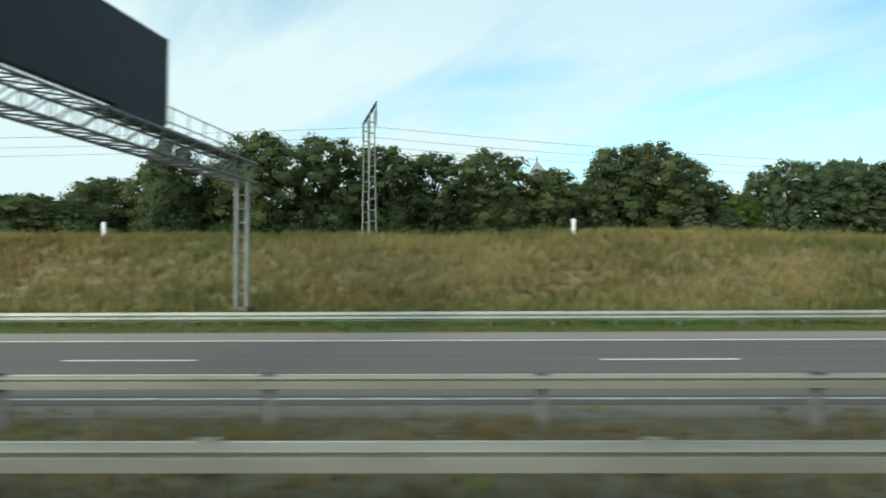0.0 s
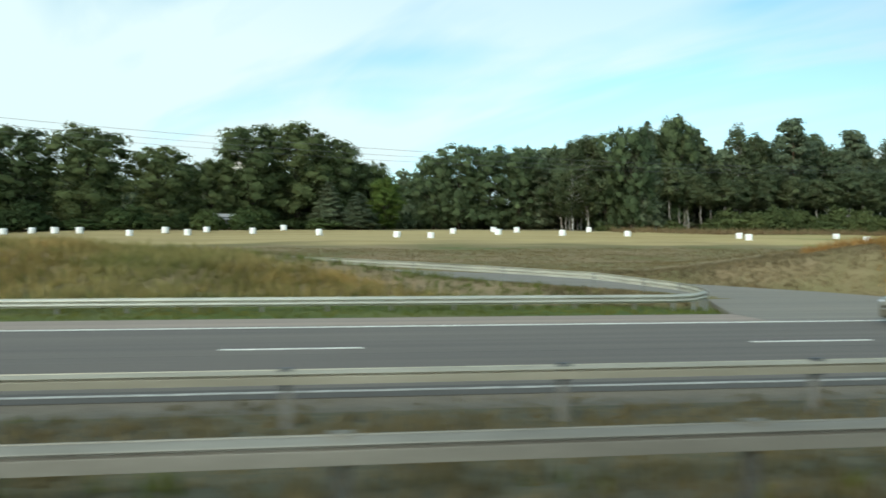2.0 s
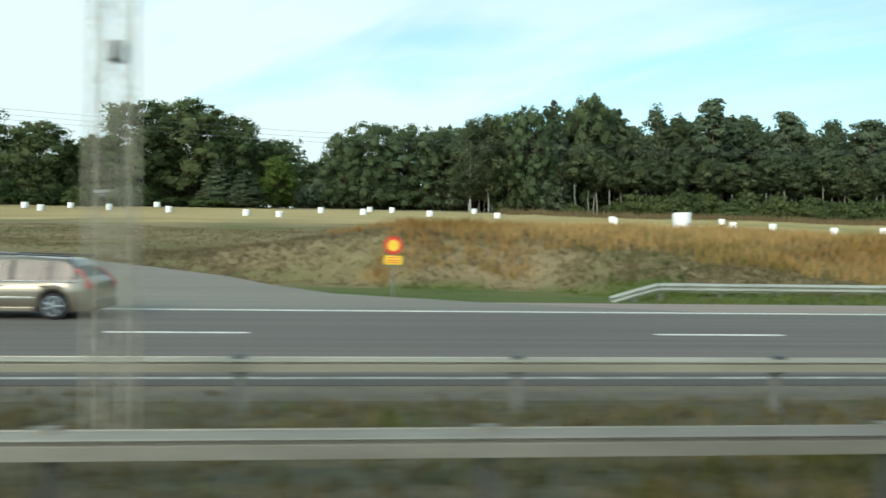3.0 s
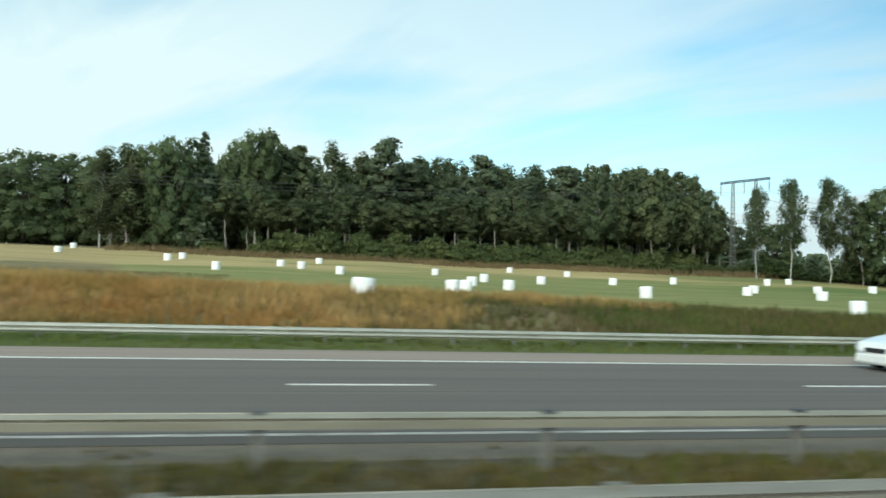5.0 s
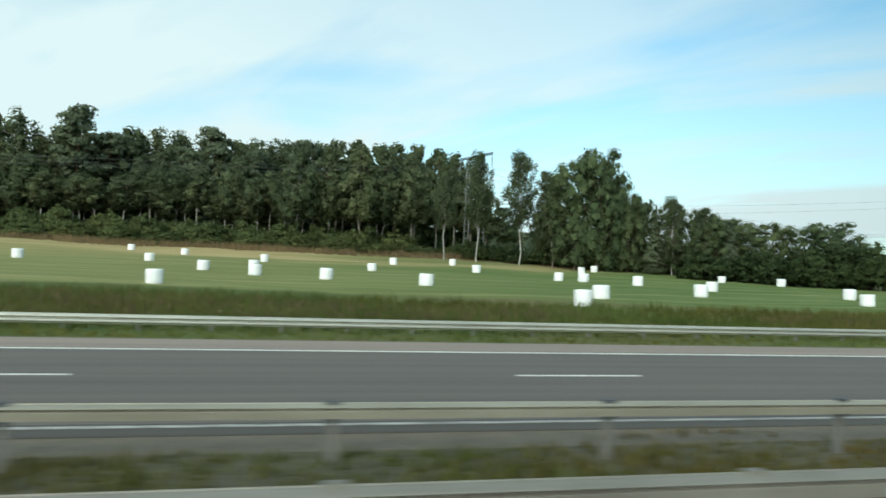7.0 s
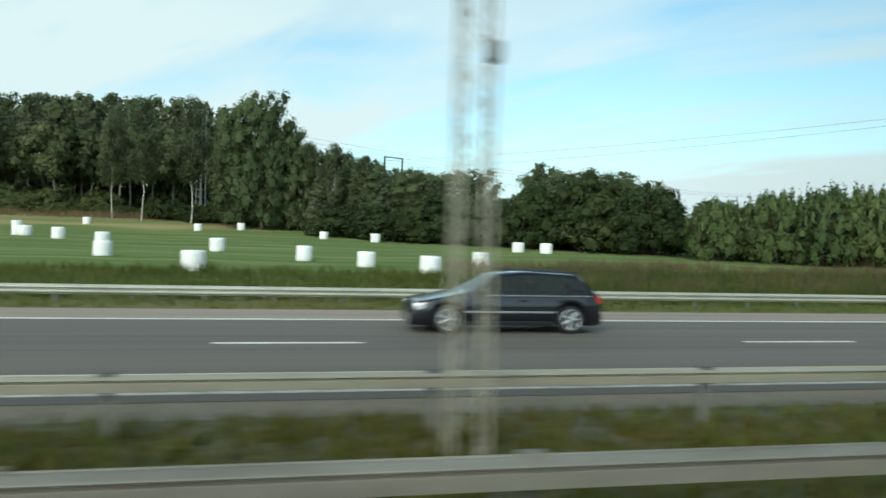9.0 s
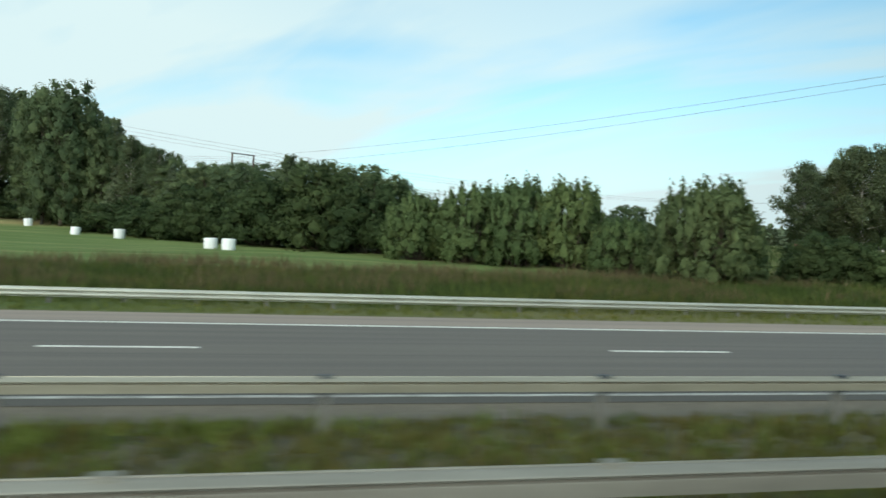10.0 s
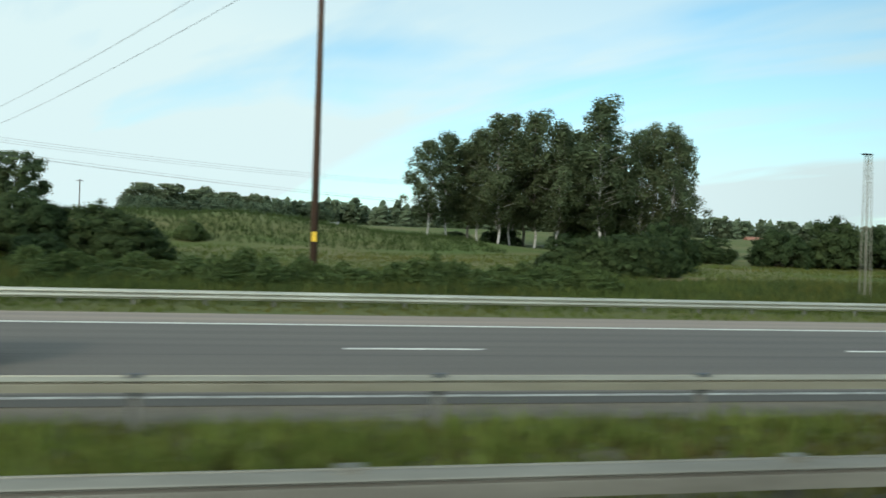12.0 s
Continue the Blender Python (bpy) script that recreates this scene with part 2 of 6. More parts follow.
CHROME = plain("alloy", (0.40, 0.41, 0.41), 0.35, 0.85)
GLASS_CAR, gn, gl, gb = material("car_glass", 0.03)
g_see, g_shine, g_fr, g_mix = gn.new("ShaderNodeBsdfTransparent"), gn.new("ShaderNodeBsdfGlossy"), gn.new("ShaderNodeFresnel"), gn.new("ShaderNodeMixShader")
g_see.inputs["Color"].default_value = (0.30, 0.37, 0.34, 1)
g_shine.inputs["Roughness"].default_value = 0.3
g_fr.inputs["IOR"].default_value = 1.48
gl.new(g_fr.outputs[0], g_mix.inputs["Fac"])
gl.new(g_see.outputs[0], g_mix.inputs[1]); gl.new(g_shine.outputs[0], g_mix.inputs[2])
gl.new(g_mix.outputs[0], gn["Material Output"].inputs["Surface"])
LAMP_RED = plain("tail_lamp", (0.55, 0.02, 0.02), 0.2)
LAMP_CLEAR = plain("head_lamp", (0.70, 0.72, 0.74), 0.15, 0.3)
INTERIOR = plain("car_interior", (0.03, 0.03, 0.032), 0.8)


def paint(name, color, metal=0.4):
    m, n, l, b = material(name, 0.32, metal)
    f = tex(n, l, 1.3, 3)
    l.new(ramp(n, l, f, [(0.3, tuple(c * 0.9 for c in color)), (0.7, color)]), b.inputs["Base Color"])
    b.inputs["Coat Weight"].default_value, b.inputs["Coat Roughness"].default_value = 0.8, 0.06
    return m


def asphalt_material(name, dark, light, seam=None):
    m, n, l, b = material(name, 0.85)
    grain = tex(n, l, 22.0, 4, 0.7, source="Position")
    long = tex(n, l, 1.0, 4, 0.6, (0.03, 1.6, 1), "Position")
    patch = tex(n, l, 0.18, 3, 0.6, (0.35, 1, 1), "Position")
    c = ramp(n, l, grain, [(0.25, dark), (0.75, light)])
    c = mixc(n, l, 0.65, c, ramp(n, l, long, [(0.3, (0.70, 0.70, 0.72)), (0.7, (1.22, 1.21, 1.18))]), "MULTIPLY")
    c = mixc(n, l, 0.7, c, ramp(n, l, patch, [(0.3, (0.86, 0.86, 0.88)), (0.7, (1.08, 1.07, 1.05))]), "MULTIPLY")
    if seam is not None:
        geo, sp = n.new("ShaderNodeNewGeometry"), n.new("ShaderNodeSeparateXYZ")
        l.new(geo.outputs["Position"], sp.inputs[0])
        d = n.new("ShaderNodeMath"); d.operation = "COMPARE"
        d.inputs[1].default_value, d.inputs[2].default_value = seam, 0.03
        l.new(sp.outputs["Y"], d.inputs[0])
        c = mixc(n, l, d.outputs[0], c, mixc(n, l, 1.0, c, (0.62, 0.62, 0.62), "MULTIPLY"))
    l.new(c, b.inputs["Base Color"])
    bump(n, l, b, grain, 0.5, 0.006)
    return m


ASPHALT = asphalt_material("asphalt_lanes", (0.089, 0.076, 0.063), (0.147, 0.127, 0.106), seam=14.15)
ASPHALT_SHOULDER = asphalt_material("asphalt_shoulder", (0.220, 0.170, 0.134), (0.318, 0.252, 0.204))
GRAVEL = mottled("gravel", (0.105, 0.085, 0.058), (0.185, 0.152, 0.108), 14.0, 0.95, big=0.25, bumps=0.6, source="Position")
ASPHALT_DARK = asphalt_material("asphalt_new", (0.048, 0.043, 0.034), (0.084, 0.076, 0.062))
ASPHALT_RAMP = asphalt_material("asphalt_ramp", (0.150, 0.133, 0.106), (0.225, 0.202, 0.165))

# the ground: grass that is drier, greener or mown by turns; where each grows is stored in the mesh as weights
GROUND, n_, l_, b_ = material("grass_ground", 0.95)
at = n_.new("ShaderNodeVertexColor"); at.layer_name = "growth"
sp_ = n_.new("ShaderNodeSeparateColor")
l_.new(at.outputs["Color"], sp_.inputs[0])
fine = tex(n_, l_, 1.6, 8, 0.78, source="Position")
patchy = tex(n_, l_, 0.16, 5, 0.65, (0.5, 1, 1), "Position")
rows_ = tex(n_, l_, 0.9, 3, 0.6, (0.04, 0.6, 1), "Position")
green = ramp(n_, l_, fine, [(0.25, (0.052, 0.082, 0.020)), (0.75, (0.108, 0.142, 0.042))])
green = mixc(n_, l_, ramp(n_, l_, patchy, [(0.42, (0, 0, 0)), (0.68, (0.8, 0.8, 0.8))]), green, (0.150, 0.135, 0.055))
dry = ramp(n_, l_, fine, [(0.25, (0.178, 0.128, 0.066)), (0.75, (0.310, 0.232, 0.140))])
dry = mixc(n_, l_, ramp(n_, l_, patchy, [(0.40, (0, 0, 0)), (0.66, (0.75, 0.75, 0.75))]), dry, (0.150, 0.132, 0.062))
pale_ = ramp(n_, l_, rows_, [(0.30, (0.160, 0.174, 0.058)), (0.54, (0.215, 0.220, 0.082)), (0.74, (0.350, 0.305, 0.145))])
lush_ = ramp(n_, l_, rows_, [(0.30, (0.084, 0.130, 0.036)), (0.52, (0.120, 0.166, 0.050)), (0.76, (0.255, 0.250, 0.104))])
mown = mixc(n_, l_, at.outputs["Alpha"], pale_, lush_)
stub = ramp(n_, l_, rows_, [(0.28, (0.310, 0.232, 0.098)), (0.72, (0.480, 0.378, 0.186))])
c_ = mixc(n_, l_, sp_.outputs["Red"], green, dry)
c_ = mixc(n_, l_, sp_.outputs["Green"], c_, mown)
c_ = mixc(n_, l_, sp_.outputs["Blue"], c_, stub)
l_.new(c_, b_.inputs["Base Color"])
b_.inputs["Specular IOR Level"].default_value = 0.15
bump(n_, l_, b_, fine, 0.8, 0.12)
MEDIAN = mottled("median_soil", (0.050, 0.050, 0.026), (0.115, 0.100, 0.056), 5.0, 0.95, big=0.35, bumps=0.6, stretch=(0.4, 1, 1), source="Position")


# ---- mesh helpers ----
def mesh_from(name, verts, faces, mat, smooth=False):
    me = bpy.data.meshes.new(name)
    me.from_pydata([tuple(map(float, v)) for v in verts], [], [tuple(int(i) for i in f) for f in faces])
    me.materials.append(mat)
    if smooth:
        me.polygons.foreach_set("use_smooth", [True] * len(me.polygons))
    me.update()
    return me


def part_mesh(name, me, parent, label="", m=None):
    ob = new(name, me)
    ob.parent = parent
    if m is not None:
        ob.matrix_basis = m
    return tagged(ob, label)


def part(name, bm, mat, parent, label="", m=None, smooth=False):
    me = bpy.data.meshes.new(name)
    bm.to_mesh(me)
    bm.free()
    me.materials.append(mat)
    if smooth:
        me.polygons.foreach_set("use_smooth", [True] * len(me.polygons))
    return part_mesh(name, me, parent, label, m)


def box(bm, x0, x1, y0, y1, z0, z1, bevel=0.0):
    r = bmesh.ops.create_cube(bm, size=1, matrix=Matrix.LocRotScale(((x0 + x1) / 2, (y0 + y1) / 2, (z0 + z1) / 2), None, (x1 - x0, y1 - y0, z1 - z0)))
    if bevel:
        es = {e for v in r["verts"] for e in v.link_edges}
        bmesh.ops.bevel(bm, geom=list(es), offset=bevel, segments=2, affect="EDGES", profile=0.5)


def rod(bm, a, b, r0, r1=None, seg=6):
    a, b = Vector(a), Vector(b)
    d = b - a
    bmesh.ops.create_cone(bm, cap_ends=True, segments=seg, radius1=r0, radius2=r0 if r1 is None else r1, depth=d.length,
                          matrix=Matrix.Translation((a + b) / 2) @ d.to_track_quat("Z", "Y").to_matrix().to_4x4())


def strut(bm, a, b, w):
    """A square bar from a to b."""
    rod(bm, a, b, w * 0.7, seg=4)


def thing(name, label, category, group="", at=(0, 0, 0), kind=""):
    ob = new(name)
    ob.location = at
    return tagged(ob, label, category, group, kind)


# ---- the lie of the land ----
FIELD_Y = (22, 26, 35, 46, 60, 85, 107, 126, 150, 200, 300, 500, 900, 4000)
FIELD_Z = (-0.04, 0.10, 0.80, 1.12, 1.72, 2.75, 4.20, 5.90, 7.2, 8.6, 10.0, 11.0, 12.0, 12.0)
CREST_X = (-300, -60, -20, 0, 15, 25, 33, 41, 48, 55, 62, 72, 78, 84, 95, 104, 112, 121, 141, 148, 156, 165, 178, 235, 284, 300, 330, 600)
CREST_Z = (3.88, 3.88, 3.78, 3.53, 3.58, 3.33, 2.98, 2.43, 2.13, 1.78, 1.28, 1.03, 1.68, 2.53, 2.43, 2.28, 2.08, 1.93, 1.65, 1.4, 1.1, 1.03, 0.78, 0.53, 0.83, 0.78, 0.68, 0.68)
RAMP_L = [(69.0, 20.0), (69.2, 22.6), (70.0, 25.2), (70.4, 26.6), (69.0, 28.1), (67.1, 29.8), (63.6, 32.2), (59.5, 35.0), (51.5, 39.2), (37, 43.2), (15, 47), (-10, 50)]
RAMP_R = [(93, 20.0), (87, 22.3), (81.5, 24.2), (79.0, 26.6), (76.9, 28.9), (73.6, 31.3), (69.7, 33.7), (64.6, 36.6), (54.5, 42.4), (39, 47.4), (17, 52), (-9, 55.5)]
RAMP_Z = (-0.020, -0.016, 0.10, 0.22, 0.38, 0.56, 0.78, 1.02, 1.36, 1.65, 2.0, 2.4)
RAMP = [((a + c) / 2, (b + d) / 2, z, math.hypot(c - a, d - b) / 2) for (a, b), (c, d), z in zip(RAMP_L, RAMP_R, RAMP_Z)]


def smooth01(t):
    t = min(1.0, max(0.0, t))
    return t * t * (3 - 2 * t)


def ramp_near(x, y):
    """How far (x, y) lies outside the slip road's edge, and the road's height there."""
    best = (1e9, 0.0)
    for (x0, y0, z0, w0), (x1, y1, z1, w1) in zip(RAMP, RAMP[1:]):
        dx, dy = x1 - x0, y1 - y0
        s = min(1, max(0, ((x - x0) * dx + (y - y0) * dy) / (dx * dx + dy * dy)))
        d = math.hypot(x - x0 - s * dx, y - y0 - s * dy) - (w0 + s * (w1 - w0))
        if d < best[0]:
            best = (d, z0 + s * (z1 - z0))
    return best


def ground_z(x, y):
    if y < 22:
        z = -0.04
        return z
    z = float(np.interp(y, FIELD_Y, FIELD_Z))
    top = float(np.interp(x, CREST_X, CREST_Z)) - float(np.interp(34, FIELD_Y, FIELD_Z))
    if y < 34:
        z += top * smooth01((y - 25.3) / 8.7) if y > 25.3 else 0
    elif y < 56:
        z += top * (1 - smooth01((y - 34) / 22))
    z += 0.72 * smooth01((185 - x) / 110) * smooth01((y - 45) / 50)   # the field lies higher in the west
    z += 0.45 * math.exp(-((x - 100) / 5) ** 2 - ((y - 38.5) / 2.5) ** 2)
    # a grassy mound beyond the last hedge
    z += (3.1 + 0.8 * noise.noise((x * 0.11, y * 0.11, 6))) * math.exp(-((x - 313) / 21) ** 4 - ((y - 80) / 14) ** 2) + 1.2 * math.exp(-((x - 342) / 10) ** 2 - ((y - 80) / 16) ** 2)
    if y > 24.8:
        z += (0.10 * noise.noise((x * 0.25, y * 0.25, 0)) + 0.25 * noise.noise((x * 0.05, y * 0.07, 5))) * min(1, (y - 24.8) / 6)
    if -20 < x < 98 and y < 60:
        d, rz = ramp_near(x, y)
        if y < 26.6:
            rz = min(rz, float(np.interp(y, (22.6, 25.2, 26.6), RAMP_Z[1:4])))
        k = 1 - smooth01((d - 0.5) / 3.0)
        z = z * (1 - k) + (rz - 0.10) * k
    return z


def green_foot(x, y):
    """The fresh green patch at the foot of the rise beside the slip road."""
    return 74 < x < 95 and y < 30.0 + 1.3 * noise.noise((x * 0.25, y * 0.3, 8)) - 0.3 * max(0, x - 87) - 0.3 * max(0, 80 - x)


def growth(x, y):
    """Weights: dry grass, mown green field, stubble."""
    j = noise.noise((x * 0.08, y * 0.15, 9))
    dry = smooth01((182 + 26 * j - x) / 45) * smooth01((y - 26.6 - 1.2 * j) / 2.0)
    if y > 58 and x > 130:
        dry = max(dry * 0.6, 0.15 + 0.3 * j)
    if x < 135 and 34 < y < 90:
        dry = 0.80 + 0.6 * j + 0.5 * noise.noise((x * 0.3, y * 0.4, 4))
    if 62 < x < 125 and 26 < y < 42:
        dry = 0.80 + 0.7 * noise.noise((x * 0.12, y * 0.3, 14)) + 0.4 * noise.noise((x * 0.5, y * 0.9, 15))
    if y > 24 and green_foot(x, y):
        dry = 0.0
    far = float(np.interp(x, (60, 200, 250, 280, 310), (134, 126, 104, 66, 54)))
    if far - 2 < y < far + 12 and x < 262:
        dry = 0.75 + 0.4 * j
    if x > 200 and 22 < y < 60:
        dry = max(dry, 0.22 + 0.35 * j)
    if x > 290 and y > 36:
        dry = 0.16 + 0.45 * j + 0.35 * noise.noise((x * 0.22, y * 0.3, 12))
    if 3.9 < y < 9.6:
        dry = 0.45 + 0.9 * noise.noise((x * 0.07, y * 0.4, 2))
    if math.hypot(x - 347.5, (y - 41.6) * 1.4) < 6.0:
        dry = 0.95
    edge = float(np.interp(x, (60, 120, 150, 230, 262, 288, 298, 310), (300, 70, 47, 36, 36, 42, 52, 300)))
    mown = smooth01((y - edge + 2 * j) / 3) * (1 - smooth01((y - far + 3 * j) / 3))
    s0 = float(np.interp(x, (20, 60, 110, 135, 150, 230, 262), (80, 82, 84, 86, 88, 96, 101)))
    stub = smooth01((y - s0 + 9 * j) / 12) * (1 - smooth01((y - far + 3 * j) / 4)) * (1 - smooth01((x - 240) / 20)) * ((0.25 if x > 130 else 0.7) + (0.75 if x > 130 else 0.3) * smooth01(0.5 + 1.6 * noise.noise((x * 0.02, y * 0.22, 7))))
    return min(1, max(0, dry)), mown, stub


def spaced(stops):
    out = []
    for (a, sa_), (b, sb_) in zip(stops, stops[1:]):
        k = max(1, round((b - a) / sa_))
        out += [a + (b - a) * i / k for i in range(k)]
    return out + [stops[-1][0]]


gx = spaced([(-3000, 500), (-500, 60), (-100, 6), (-40, 1.6), (390, 8), (560, 60), (1000, 500), (3500, 500)])
gy = spaced([(-2500, 500), (-300, 60), (-20, 4), (4, 1), (22, 0.6), (46, 1.6), (70, 3), (160, 8), (320, 40), (700, 300), (4000, 300)])
gv = [(x, y, ground_z(x, y)) for y in gy for x in gx]
nx = len(gx)
gf = [(j * nx + i, j * nx + i + 1, (j + 1) * nx + i + 1, (j + 1) * nx + i) for j in range(len(gy) - 1) for i in range(nx - 1)]
gme = mesh_from("ground", gv, gf, GROUND, True)
ga = gme.color_attributes.new("growth", "FLOAT_COLOR", "POINT")
ga.data.foreach_set("color", [c for x, y, z in gv for c in (*growth(x, y), smooth01((x - 165) / 70))])
tagged(new("ground", gme), "rough grass verge, dry bank and mown hay field", "ground", kind="structure")
X0, X1 = -60, 400


def strip(name, y0, y1, z, mat, label, category):
    xs = [X0 + (X1 - X0) * i / 60 for i in range(61)]
    v = [(x, y, zz) for x in xs for y, zz in ((y0, z - 0.25), (y0, z), (y1, z), (y1, z - 0.25))]
    f = [(4 * i + k, 4 * i + 4 + k, 4 * i + 5 + k, 4 * i + 1 + k) for i in range(60) for k in range(3)]
    return tagged(new(name, mesh_from(name, v, f, mat)), label, category, kind="structure")


strip("road_edge", 9.7, 10.45, 0.002, ASPHALT_DARK, "darker asphalt strip along the inner edge", "road")
# dark soil; its tone also holds the coach's shadow by the near barrier
strip("median_verge", 3.8, 8.75, 0.0, MEDIAN, "dark soil and thatch of the grassy median, coach shade included", "verge")
road = strip("road", 10.45, 19.95, 0.0, ASPHALT, "grey asphalt carriageway with worn wheel tracks", "road")
strip("road_shoulder", 19.95, 22.6, -0.006, ASPHALT_SHOULDER, "pale pinkish asphalt hard shoulder beside the lanes", "road")
strip("gravel_strip", 8.75, 9.7, -0.012, GRAVEL, "grey gravel strip beside the median grass", "gravel")
near_road = strip("near_road", -8.5, 3.8, 0.0, ASPHALT, "grey asphalt carriageway beside the median", "road")


def line_mesh(name, x0, x1, y0, y1):
    bm = bmesh.new()
    box(bm, x0, x1, y0, y1, -0.004, 0.005)
    me = bpy.data.meshes.new(name)
    bm.to_mesh(me)
    bm.free()
    me.materials.append(WHITE_PAINT)
    return me


edge_me = line_mesh("edge_line", X0, X1, -0.1, 0.1)
part_mesh("edge_line", edge_me, road, "white edge line", pose(0, 19.66, 0.004))
ix = [X0 + 10.0 * i for i in range(47)]
iy = [float(np.interp(x, (60, 110, 180, 290, 400), (10.15, 10.24, 10.24, 10.18, 10.28))) for x in ix]
iv = [(x, y + d, z) for x, y in zip(ix, iy) for d, z in ((-0.06, -0.002), (-0.06, 0.009), (0.06, 0.009), (0.06, -0.002))]
part_mesh("edge_line", mesh_from("edge_line", iv, [(4 * i + k, 4 * i + 4 + k, 4 * i + 5 + k, 4 * i + 1 + k) for i in range(46) for k in range(3)], PAINT_WORN), road, "worn white edge line")
part_mesh("edge_line", edge_me, near_road, "white edge line", pose(0, 3.0, 0.004))
dash_me = line_mesh("lane_dash", 0, 3.0, -0.07, 0.07)
for k in range(-5, 33):
    part_mesh("lane_dash", dash_me, road, "", pose(5.47 + 12 * k, 15.05, 0.004))

# the slip road that joins the carriageway through the gap in the barrier
rv, rf = [], []
for (xa, ya), (xb, yb), z in zip(RAMP_L, RAMP_R, RAMP_Z):
    rv += [(xa, ya, z - 0.4), (xa, ya, z + 0.018), (xb, yb, z + 0.018), (xb, yb, z - 0.4)]
for i in range(len(RAMP) - 1):
    rf += [(4 * i + k, 4 * i + 1 + k, 4 * i + 5 + k, 4 * i + 4 + k) for k in range(3)]
tagged(new("slip_road", mesh_from("slip_road", rv, rf, ASPHALT_RAMP)), "pale asphalt slip road joining the carriageway", "road", kind="structure")


# ---- guard rails ----
W_BEAM = [(0, 0), (0.0, 0.01), (0.045, 0.03), (0.08, 0.062), (0.083, 0.09), (0.06, 0.122), (-0.02, 0.140), (-0.02, 0.172), (0.06, 0.190), (0.083, 0.222), (0.08, 0.25), (0.045, 0.283), (0.0, 0.305), (0, 0.315)]
HAT_BEAM = [(0.034, 0.0), (0.056, 0.004), (0.066, 0.100), (0.066, 0.111), (0.034, 0.123), (0.034, 0.133), (0.072, 0.143), (0.076, 0.150), (0.068, 0.158), (0.010, 0.186), (-0.004, 0.19), (-0.016, 0.186), (-0.03, 0.19), (-0.032, 0.2)]
HAT_LOW = [(y, z * 0.84) for y, z in HAT_BEAM]   # the shallower beam of the older barrier


def beam_mesh(length, depth, prof=W_BEAM, mat=None):
    """A pressed-steel beam with thickness; depth > 0 bulges towards +y."""
    v, f = [], []
    for x in (0, length):
        v += [(x, y * depth, z) for y, z in prof] + [(x, y * depth - 0.012 * depth, z) for y, z in prof]
    k = len(prof)
    ring = list(range(k)) + list(range(2 * k - 1, k - 1, -1))
    for i in range(len(ring)):
        a, b = ring[i], ring[(i + 1) % len(ring)]
        f.append((a, b, b + 2 * k, a + 2 * k))
    return mesh_from("beam", v, f, mat or STEEL_LIT, False)


def post_mesh(h, mat):
    """A sigma-shaped steel post, its top cut square, with a bracket."""
    bm = bmesh.new()
    box(bm, -0.05, 0.05, -0.004, 0.004, -0.5, h)
    box(bm, -0.05, -0.042, -0.03, 0.03, -0.5, h)
    box(bm, 0.042, 0.05, -0.03, 0.03, -0.5, h)
    me = bpy.data.meshes.new("post")
    bm.to_mesh(me)
    bm.free()
    me.materials.append(mat)
    return me


def bracket_mesh(mat):
    bm = bmesh.new()
    box(bm, -0.06, 0.06, -0.05, 0.05, -0.02, 0.045)
    box(bm, -0.04, 0.04, -0.06, 0.06, -0.16, -0.02)
    me = bpy.data.meshes.new("bracket")
    bm.to_mesh(me)
    bm.free()
    me.materials.append(mat)
    return me


def guard_rail(label, x0, x1, y_at, top, face, spacing, first, piece=4.0, dark=False, prof=W_BEAM, mat=None):
    """x0..x1 along the road; y_at(x) its line; face: +1 or -1, the side that the beam bulges to."""
    g = thing("guard_rail", label, "guard rail", "guard rails of the motorway")
    # the near barrier's posts take a darker steel than the others
    beam, post_ = beam_mesh(piece, face, prof, mat), post_mesh(top - 0.03, STEEL_POST_DARK if mat is STEEL_OLD else STEEL_POST)
    brk = bracket_mesh(STEEL_DARK if dark else STEEL_OLD)
    x = x0
    while x < x1 - 0.1:
        y, y2 = y_at(x), y_at(x + piece)
        part_mesh("beam", beam, g, "", pose(x, y, top - prof[-1][1], 0, 0, math.degrees(math.atan2(y2 - y, piece))))
        x += piece
    x = first
    while x < x1:
        if x > x0:
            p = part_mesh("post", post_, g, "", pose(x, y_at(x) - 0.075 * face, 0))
            if prof is not W_BEAM:
                part_mesh("bracket", brk, p, "", pose(0, 0.05 * face, top - 0.025))
        x += spacing
    return g


def near_y(x):
    return float(np.interp(x, (-60, 0, 30, 54, 97, 153, 192, 246, 262, 303, 331, 400), (4.25, 4.3, 4.35, 4.67, 4.8, 5.0, 4.9, 4.62, 4.42, 4.43, 4.55, 4.6)))


def middle_y(x):
    return float(np.interp(x, (-60, 60, 75, 166, 178, 190, 197, 235, 270, 300, 335), (7.86, 7.86, 7.98, 8.08, 8.34, 8.08, 8.02, 7.76, 7.84, 7.93, 8.02)))


guard_rail("galvanised steel beam barrier along the near edge of the median", -56, 396, near_y, 0.735, -1, 3.1, -55.3, prof=HAT_BEAM, mat=STEEL_OLD)
guard_rail("galvanised steel beam barrier along the far side of the median", -56, 396, middle_y, 0.695, -1, 3.27, -55.6, dark=True, prof=HAT_LOW, mat=STEEL)
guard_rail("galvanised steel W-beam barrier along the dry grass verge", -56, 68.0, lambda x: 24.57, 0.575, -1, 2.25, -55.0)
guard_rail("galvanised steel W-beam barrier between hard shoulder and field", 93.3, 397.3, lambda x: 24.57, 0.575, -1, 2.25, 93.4)


